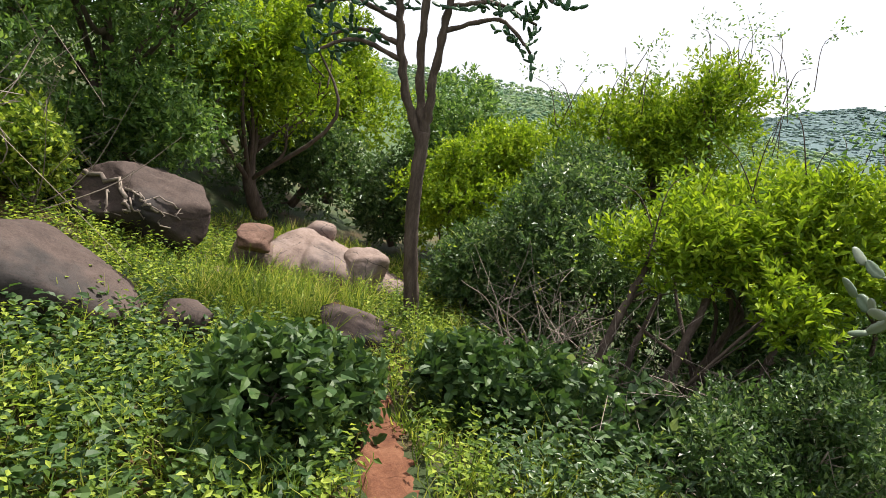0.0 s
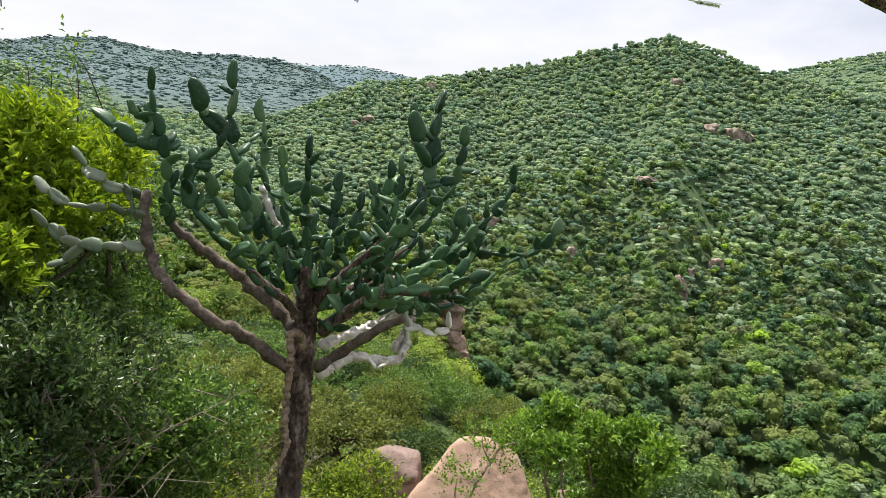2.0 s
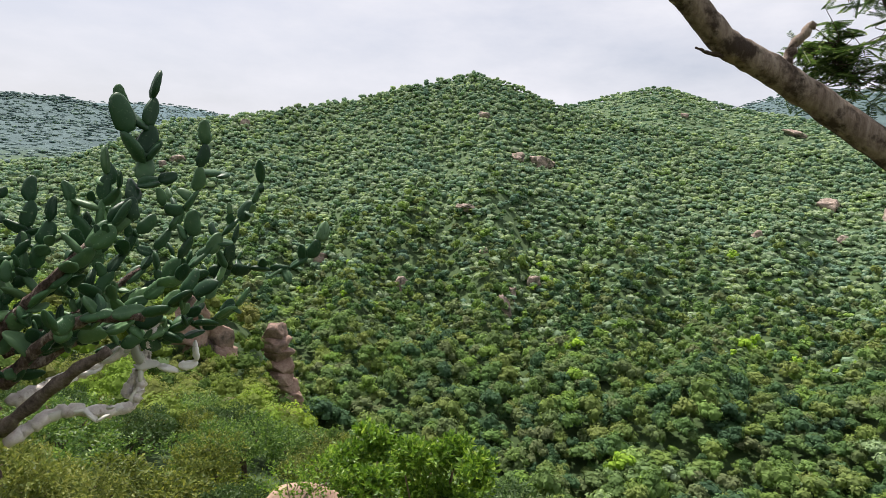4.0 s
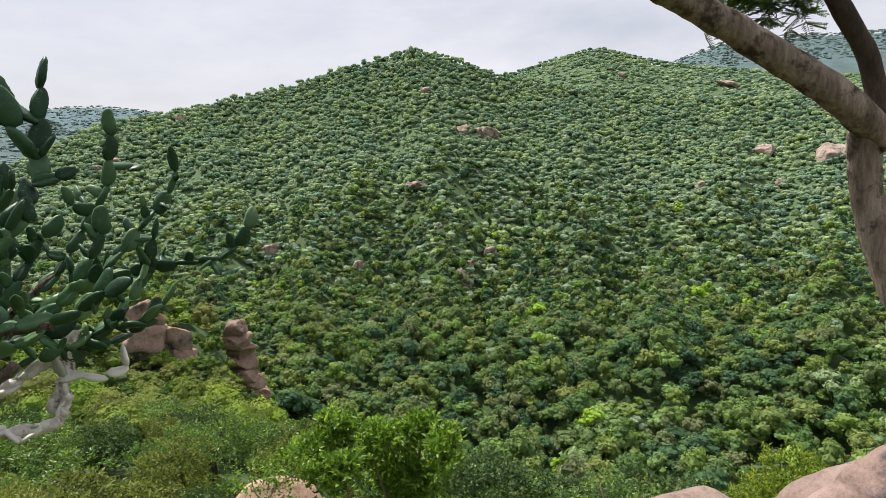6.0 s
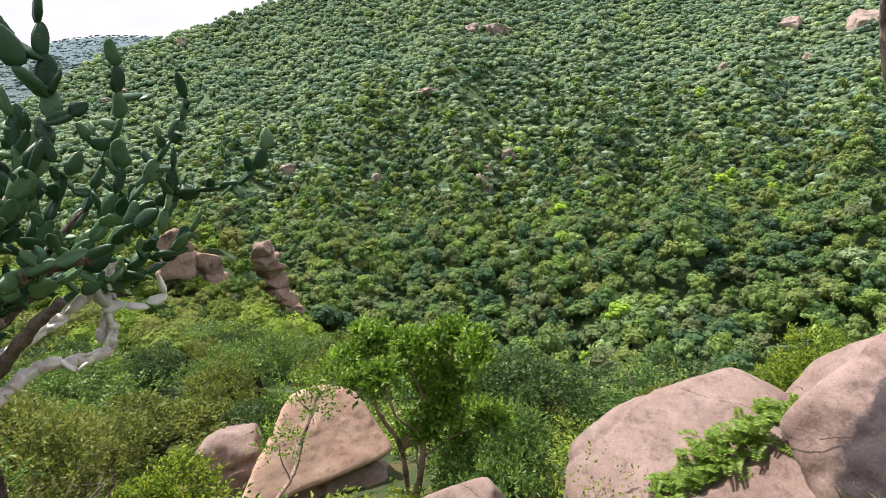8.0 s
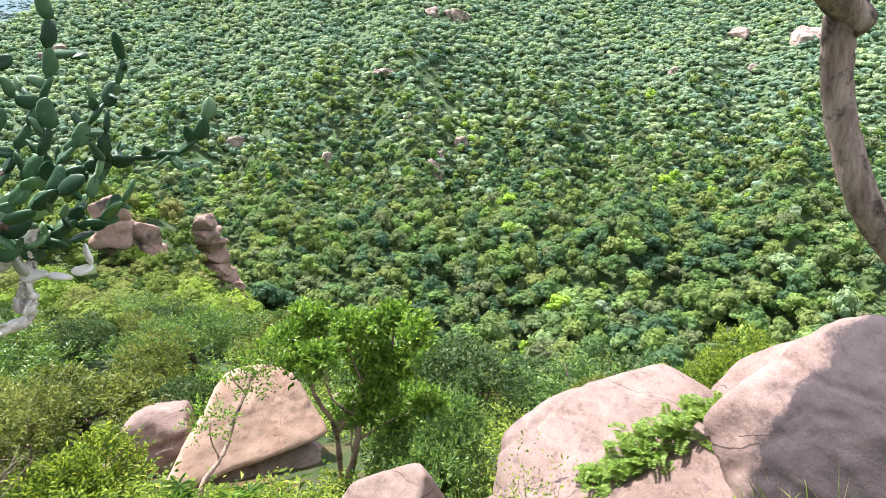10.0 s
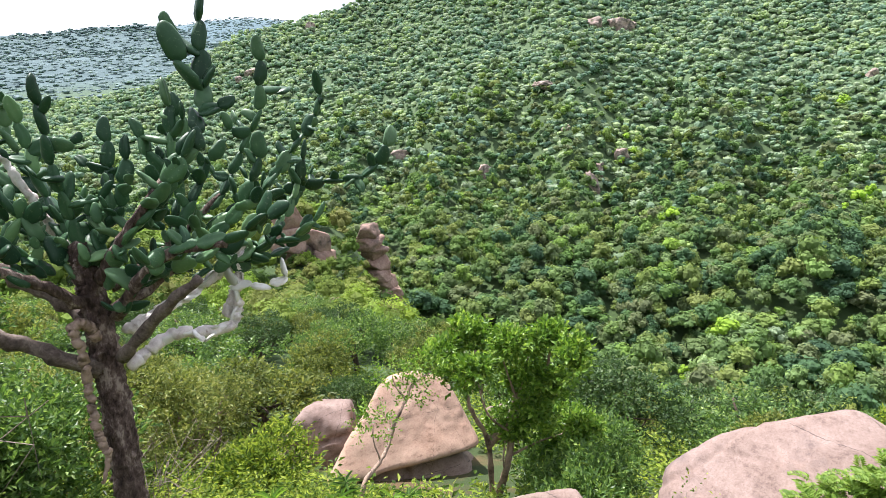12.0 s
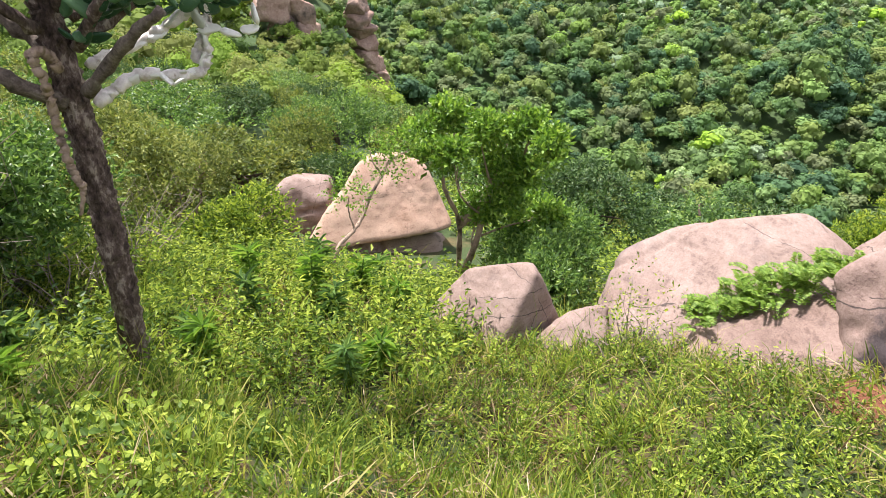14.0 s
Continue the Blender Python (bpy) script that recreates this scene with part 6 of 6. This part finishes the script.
cols = np.linspace(-1, 1, 9)
wv = 0.14 * (1 + 0.25 * rng.normal(size=(len(PATH_LINE), 1)))
pv = PATH_LINE[:, None] + side[:, None] * (cols[None, :, None] * wv[:, :, None])
pv[..., 2] = ground(pv[..., 0], pv[..., 1]) + 0.02 + 0.012 * rng.normal(size=pv.shape[:2]) - 0.03 * (np.abs(cols) > 0.9)
i, j = np.meshgrid(np.arange(len(PATH_LINE) - 1), np.arange(8), indexing="ij")
a = i * 9 + j
tagged(link_mesh("path", pv.reshape(-1, 3), np.stack([a, a + 1, a + 10, a + 9], -1).reshape(-1, 4), M_PATH, smooth=True), "narrow red earth footpath through weeds", "path", kind="structure")


def grass(name, p, length, label, width=0.012, lean=0.45):
    n = len(p)
    d = unit(rng.normal(size=(n, 3)) * (lean, lean, 0) + (0, 0, 1))
    v, f = leaves(p - (0, 0, 0.02), d, rng.normal(size=(n, 3)) * (1, 1, 0.1), length * rng.uniform(0.5, 1.3, n), width * rng.uniform(0.7, 1.4, n), BLADE)
    return tagged(link_mesh(name, v, f, L_GRASS), label, "grass", kind="stuff")


def herbs(name, p, height, leaf, width, per, mat_, label, kind=LEAF_SMALL):
    """Weeds: a stem with leaves round it, without the stem where it cannot be seen."""
    n = len(p)
    axis = unit(rng.normal(size=(n, 3)) * (0.3, 0.3, 0) + (0, 0, 1))
    h = height * rng.uniform(0.4, 1.3, n)
    t = np.tile(np.linspace(0.2, 1, per), n)
    at = np.repeat(p, per, 0) + np.repeat(axis, per, 0) * (t * np.repeat(h, per))[:, None]
    a = rng.uniform(0, 6.28, len(at))
    out = np.stack([np.cos(a), np.sin(a), rng.uniform(-0.2, 0.6, len(at))], 1)
    v, f = leaves(at, out, np.array([[0, 0, 1.0]]) + 0.35 * rng.normal(size=out.shape), leaf * rng.uniform(0.6, 1.3, len(at)), leaf * width * rng.uniform(0.8, 1.2, len(at)), kind)
    return tagged(link_mesh(name, v, f, mat_), label, "weeds", kind="stuff")


def tufts(n_tufts, x0, x1, y0, y1, per, spread):
    c = field(x0, x1, y0, y1, n_tufts, rng)
    q = np.repeat(c, per, 0) + rng.normal(size=(n_tufts * per, 3)) * (spread, spread, 0)
    q[:, 2] = ground(q[:, 0], q[:, 1])
    return q


def clear_of_rocks(p, spots):
    for x, y, r in spots:
        p = p[np.hypot(p[:, 0] - x, p[:, 1] - y) > r]
    return p


p = np.vstack([np.stack([x + 0.0 * a, y + 0.0 * a, 0 * a], 1) + rng.normal(size=(len(a), 3)) * (0.22, 0.3, 0) for x, y, a in ((5.25, 0.5, np.zeros(160)), (5.5, -0.45, np.zeros(170)), (5.15, -1.1, np.zeros(120)))])
p[:, 2] = ground(p[:, 0], p[:, 1])
herbs("tall_weeds", p, 0.2, 0.04, 0.45, 9, L_HERB, "leafy weeds at the foot of the boulders")
ROCKY = ((5.95, 0.85, 0.5), (7.1, -1.15, 0.95), (6.0, -2.85, 0.85), (6.0, -1.75, 0.6), (4.95, -1.95, 0.2))
p = clear_of_rocks(field(0.8, 9.5, -3.5, 6.5, 30000, rng), ROCKY)
p = p[wave(p[:, 0], p[:, 1], 1.5) > -0.35 + 0.25 * rng.normal(size=len(p))]
grass("grass", p, 0.2, "green grass with dry blades on the slope", 0.008, 0.6)
p = clear_of_rocks(np.vstack([tufts(1100, 1.2, 8.5, -3.0, 6.0, 24, 0.06), tufts(160, 1.4, 4.6, -2.2, 3.2, 20, 0.04)]), ROCKY)
grass("grass_tufts", p, 0.27, "tall tufts of green grass on the slope", 0.0085, 0.7)
p = field(-3.5, 1.4, 1.0, 11.0, 18000, rng)
p = p[off_path(p, 0.15)]
grass("grass", p, 0.17, "grass beside the footpath", 0.009)
p = tufts(260, -2.5, 1.2, 1.5, 11.0, 24, 0.06)
p = p[off_path(p, 0.13)]
grass("grass_tufts", p, 0.3, "grass tufts beside the footpath", 0.008, 0.5)
p = clear_of_rocks(np.vstack([field(0.8, 8.5, -3.0, 6.5, 7000, rng), field(1.3, 5.2, -2.6, 3.0, 3500, rng)]), ROCKY)
p = p[wave(p[:, 0] + 3, p[:, 1], 1.7) > -0.1 + 0.25 * rng.normal(size=len(p))]
herbs("weeds", p, 0.19, 0.036, 0.45, 9, L_HERB, "leafy green weeds among the grass")
p = clear_of_rocks(field(3.0, 8.0, 0.8, 6.0, 3600, rng), ROCKY)
p = p[wave(p[:, 0], p[:, 1] + 2, 0.9) > -0.3]
herbs("tall_weeds", p, 0.42, 0.07, 0.35, 9, L_HERB, "tall leafy weeds on the slope below the cactus")
p = field(1.2, 3.2, 0.8, 3.4, 1100, rng)
p = p[wave(p[:, 0] * 2, p[:, 1] * 2, 1.1) > -0.2]
herbs("broad_weeds", p, 0.18, 0.045, 0.75, 6, L_HERB, "broad-leaved weeds near the cactus", LEAF_BROAD)
p = field(-5.0, 1.6, 1.2, 9.0, 9000, rng)
p = p[off_path(p, 0.2)]
herbs("weeds", p[p[:, 0] < 0.45], 0.26, 0.05, 0.55, 7, L_HERB, "leafy green weeds beside the path")
# same weeds in darker leaves, which stand for the bushes' shade
herbs("weeds", p[p[:, 0] >= 0.45], 0.26, 0.05, 0.55, 7, L_DARK, "weeds under the bushes, dark leaves for their shade")
p = field(-3.2, -0.35, 1.2, 5.2, 1700, rng)
p = p[off_path(p, 0.3)]
herbs("broad_weeds", p, 0.24, 0.07, 0.7, 6, L_BROAD, "broad-leaved weeds beside the path", LEAF_BROAD)
p = field(-2.3, -0.75, 5.3, 7.4, 2600, rng)
p = p[off_path(p, 0.12)]
grass("grass_tufts", p, 0.42, "tall yellow-green grass before the pale boulder", 0.007, 0.4)
p = field(-2.6, -1.2, 8.6, 10.5, 1500, rng)
grass("grass_tufts", p, 0.4, "sunlit yellow-green grass behind the boulder", 0.008, 0.4)
p = tufts(150, 1.0, 7.0, -3.0, 4.0, 7, 0.05)
grass("dry_stalks", clear_of_rocks(p, ROCKY), 0.6, "thin dry grass stalks on the slope", 0.004, 0.5)
p = clear_of_rocks(field(1.2, 6.5, -3.0, 3.5, 16000, rng), ROCKY)
p = p[wave(p[:, 0] + 7, p[:, 1], 1.3) > -0.1] + (0, 0, 0.06)
straw = grass("straw_litter", p, 0.22, "dry tan straw and litter lying among the grass", 0.006, 2.4)
straw.data.materials[0] = L_STRAW
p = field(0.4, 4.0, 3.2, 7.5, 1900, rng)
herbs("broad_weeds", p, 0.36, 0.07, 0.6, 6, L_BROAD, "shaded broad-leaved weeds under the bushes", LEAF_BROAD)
# tufts at the feet of the boulders
edge = []
for x, y, r in ((5.85, 0.8, 0.6), (5.7, 0.0, 0.5), (6.7, -0.9, 1.1), (5.7, -1.55, 0.75), (5.05, 0.28, 0.28), (-2.9, 4.1, 1.0), (-1.6, 8.1, 0.75), (-3.2, 6.9, 0.8), (-0.66, 5.45, 0.4)):
    a = rng.uniform(0, 6.28, 420)
    d = r * rng.uniform(0.85, 1.25, 420)
    q = np.stack([x + d * np.cos(a), y + d * np.sin(a), 0 * a], 1)
    q[:, 2] = ground(q[:, 0], q[:, 1])
    edge.append(q)
grass("grass_tufts", np.vstack(edge), 0.22, "grass at the feet of the boulders", 0.009, 0.5)
p = clear_of_rocks(field(8, 22, -6, 14, 6000, rng), ((11.4, 4.6, 2.0), (12.4, 7.0, 1.6), (9.9, 4.1, 1.2)))
herbs("scrub", p, 0.5, 0.13, 0.5, 6, L_HERB, "low green scrub on the lower slope")

# bare red soil under the stained boulder
n_ring = 20
ring = np.linspace(0, 6.283, n_ring, endpoint=False)
patch = [(4.95, -1.95, 0)]
for k in (0.35, 0.7, 1.0):
    w = 0.34 * k * (1 + 0.15 * np.sin(ring * 3 + 1) + 0.1 * np.sin(ring * 7))
    patch += [(4.95 + w_ * math.cos(a_), -1.95 + w_ * 0.8 * math.sin(a_), 0) for w_, a_ in zip(w, ring)]
patch = np.array(patch)
patch[:, 2] = ground(patch[:, 0], patch[:, 1]) + np.where(np.arange(len(patch)) > 2 * n_ring, -0.02, 0.03)
fans = [(0, 1 + k, 1 + (k + 1) % n_ring) for k in range(n_ring)]
for b in (0, 1):
    for k in range(n_ring):
        i0, i1 = 1 + b * n_ring + k, 1 + b * n_ring + (k + 1) % n_ring
        fans += [(i0, i0 + n_ring, i1), (i1, i0 + n_ring, i1 + n_ring)]
tagged(link_mesh("bare_soil", patch, np.array(fans), M_PATH, smooth=True), "patch of bare red soil under a boulder", "soil", kind="structure")

# broad-leaved shrubs by the path
def shrub(base, size, count, seed, label, leaf=0.08, mat_=None):
    b = lobes((base[0], base[1], base[2] + size[2] * 0.9), size, 8, seed, 0.55)
    return bush("shrub", base, b, label, mat_ or L_BROAD, count, seed, leaf, 0.7, 4, 0.025, kind=LEAF_BROAD, category="shrub", up=0.2, sprig=0.1)


shrub((-0.85, 3.35, gz(-0.85, 3.35)), (0.5, 0.45, 0.34), 1300, 81, "dark green broad-leaved shrub beside the path")
shrub((0.55, 4.3, gz(0.55, 4.3)), (0.5, 0.45, 0.3), 1100, 82, "green broad-leaved shrub on the path's lower side")
shrub((1.4, 4.5, gz(1.4, 4.5)), (0.8, 0.6, 0.25), 900, 84, "dark low shrub under the bright bush", 0.085, L_DARK)


# plants with long strap leaves on the slope
def strap_plant(x, y, h, seed, n=70):
    r = np.random.default_rng(seed)
    ob = tagged(empty("strap_leaf_plant"), "green plant with long narrow glossy leaves", "plant", "strap-leaf plants")
    base = np.array((x, y, gz(x, y)))
    top = base + (r.normal() * 0.05, r.normal() * 0.05, h)
    link_mesh("stem", *tube([base - (0, 0, 0.05), (base + top) / 2, top], [0.012, 0.008], 5), L_MID, ob)
    t = r.uniform(0.25, 1.0, n)
    at = base + (top - base) * t[:, None]
    a = r.uniform(0, 6.28, n)
    along = np.stack([np.cos(a), np.sin(a), r.uniform(0.0, 1.0, n)], 1)
    link_mesh("foliage", *leaves(at, along, np.tile((0, 0, 1.0), (n, 1)) + 0.2 * r.normal(size=(n, 3)), 0.17 * r.uniform(0.6, 1.2, n), 0.032 * np.ones(n), LEAF_BROAD), L_TREE if seed % 2 == 0 else L_MID, ob)


for k, (x, y, h) in enumerate(((5.35, 2.5, 0.55), (5.0, 2.1, 0.4), (5.7, 2.2, 0.45), (4.2, 1.45, 0.45), (4.45, 1.3, 0.35), (4.7, 2.6, 0.5), (5.2, 3.1, 0.5), (6.0, 2.9, 0.5), (3.95, 2.55, 0.5), (4.05, 2.75, 0.4), (5.6, 1.7, 0.4), (6.4, 2.3, 0.5), (2.6, 2.5, 0.3), (3.0, 3.1, 0.35))):
    strap_plant(x, y, h, 200 + k)


# ferny creeper in the cleft between the boulders
def fern(name, spots, count, seed, label):
    r = np.random.default_rng(seed)
    ob = tagged(empty(name), label, "fern")
    for _ in range(count):
        k = r.random() * (len(spots) - 1)
        i = int(k)
        q = np.array(spots[i]) * (1 - k + i) + np.array(spots[i + 1]) * (k - i) + r.normal(size=3) * (0.1, 0.08, 0.03)
        d = unit(r.normal(size=3) * (0.8, 0.8, 0.3) + (0.15, 0.1, 0.8))
        s = unit(np.cross(d, (0, 0, 1.0)))
        t = np.repeat(np.linspace(0.1, 1, 9), 2)
        sg = np.tile((-1.0, 1.0), 9)
        at = q + d * (0.19 * t)[:, None] - np.array((0, 0, 0.09)) * (t * t)[:, None]
        along = s * sg[:, None] + d * 0.5
        n = len(t)
        rib = tube([q, q + d * 0.095 - (0, 0, 0.02), q + d * 0.19 - (0, 0, 0.09)], [0.003, 0.0015], 3)
        link_mesh("frond", *merge([leaves(at, along, np.array([[0, 0, 1.0]]) + 0.25 * r.normal(size=(n, 3)), 0.065 * (1.1 - t * 0.6), 0.026 * np.ones(n)), rib]), L_FERN, ob)


fern("fern", [(5.95, -0.9, -2.12), (6.1, -1.25, -1.95), (6.16, -1.6, -1.72), (6.2, -1.88, -1.5)], 190, 301, "bright green fern in a cleft between boulders")


# bare twiggy shrubs and fallen twigs
def twig_bush(x, y, h, n, seed, label, r0=0.006, leafy=40):
    r = np.random.default_rng(seed)
    ob = tagged(empty("twiggy_shrub"), label, "shrub")
    base = np.array((x, y, gz(x, y)))
    ends = []
    for _ in range(n):
        e = base + r.normal(size=3) * (h * 0.45, h * 0.45, h * 0.2) + (0, 0, h * 0.75)
        m = (base + e) / 2 + r.normal(size=3) * h * 0.12
        bits = [tube(catmull([base + r.normal(size=3) * 0.02, m, e], 5), [r0, r0 * 0.7, r0 * 0.3], 4)]
        for _ in range(3):
            q = m + (e - m) * r.random()
            bits.append(tube([q, q + r.normal(size=3) * h * 0.1, q + r.normal(size=3) * h * 0.22], [r0 * 0.5, r0 * 0.2], 3))
        link_mesh("twig", *merge(bits), M_TWIG, ob)
        ends.append(e)
    if leafy:
        blobs = np.array([(*e, h * 0.18, h * 0.18, h * 0.16) for e in ends])
        link_mesh("foliage", *sprigs(blobs, leafy, 4, 0.035, 0.5, r), L_HERB, ob)
    return ob


twig_bush(5.68, -0.42, 0.6, 9, 401, "small twiggy shrub before the long boulder", 0.007, 90)
twig_bush(2.0, 4.5, 1.1, 16, 411, "tangle of bare pale twigs before the bush", 0.009, 0)
twig_bush(2.6, 4.2, 1.2, 16, 412, "tangle of bare pale twigs before the bush", 0.009, 0)
twig_bush(1.3, 4.7, 1.0, 16, 413, "tangle of bare pale twigs before the bush", 0.008, 20)
twig_bush(0.8, 5.3, 1.0, 14, 414, "tangle of bare pale twigs by the path", 0.008, 20)
twig_bush(2.3, 3.6, 0.7, 12, 415, "tangle of dry stalks on the slope's edge", 0.007, 30)
twig_bush(-4.0, 6.0, 1.3, 12, 416, "thin bare twigs over the boulders", 0.008, 30)
twig_bush(-4.3, 4.6, 1.6, 12, 417, "thin bare twigs among the shaded leaves", 0.009, 30)
twig_bush(3.4, 4.4, 0.9, 14, 418, "tangle of bare grey twigs behind the cactus", 0.008, 20)
twig_bush(5.2, 4.6, 0.8, 14, 419, "tangle of bare grey twigs on the slope", 0.008, 20)
twig_bush(3.3, 5.0, 0.9, 14, 402, "tangle of bare dead twigs under the bush", 0.008, 0)
twig_bush(2.3, 4.9, 0.9, 14, 403, "tangle of bare dead twigs under the bush", 0.008, 0)
twig_bush(1.2, 5.6, 0.9, 12, 404, "tangle of bare dead twigs under the bush", 0.008, 0)
twig_bush(4.2, 4.4, 0.8, 12, 405, "tangle of bare grey twigs on the slope", 0.008, 0)
twig_bush(5.9, 5.2, 0.8, 12, 406, "tangle of bare grey twigs on the slope", 0.008, 30)
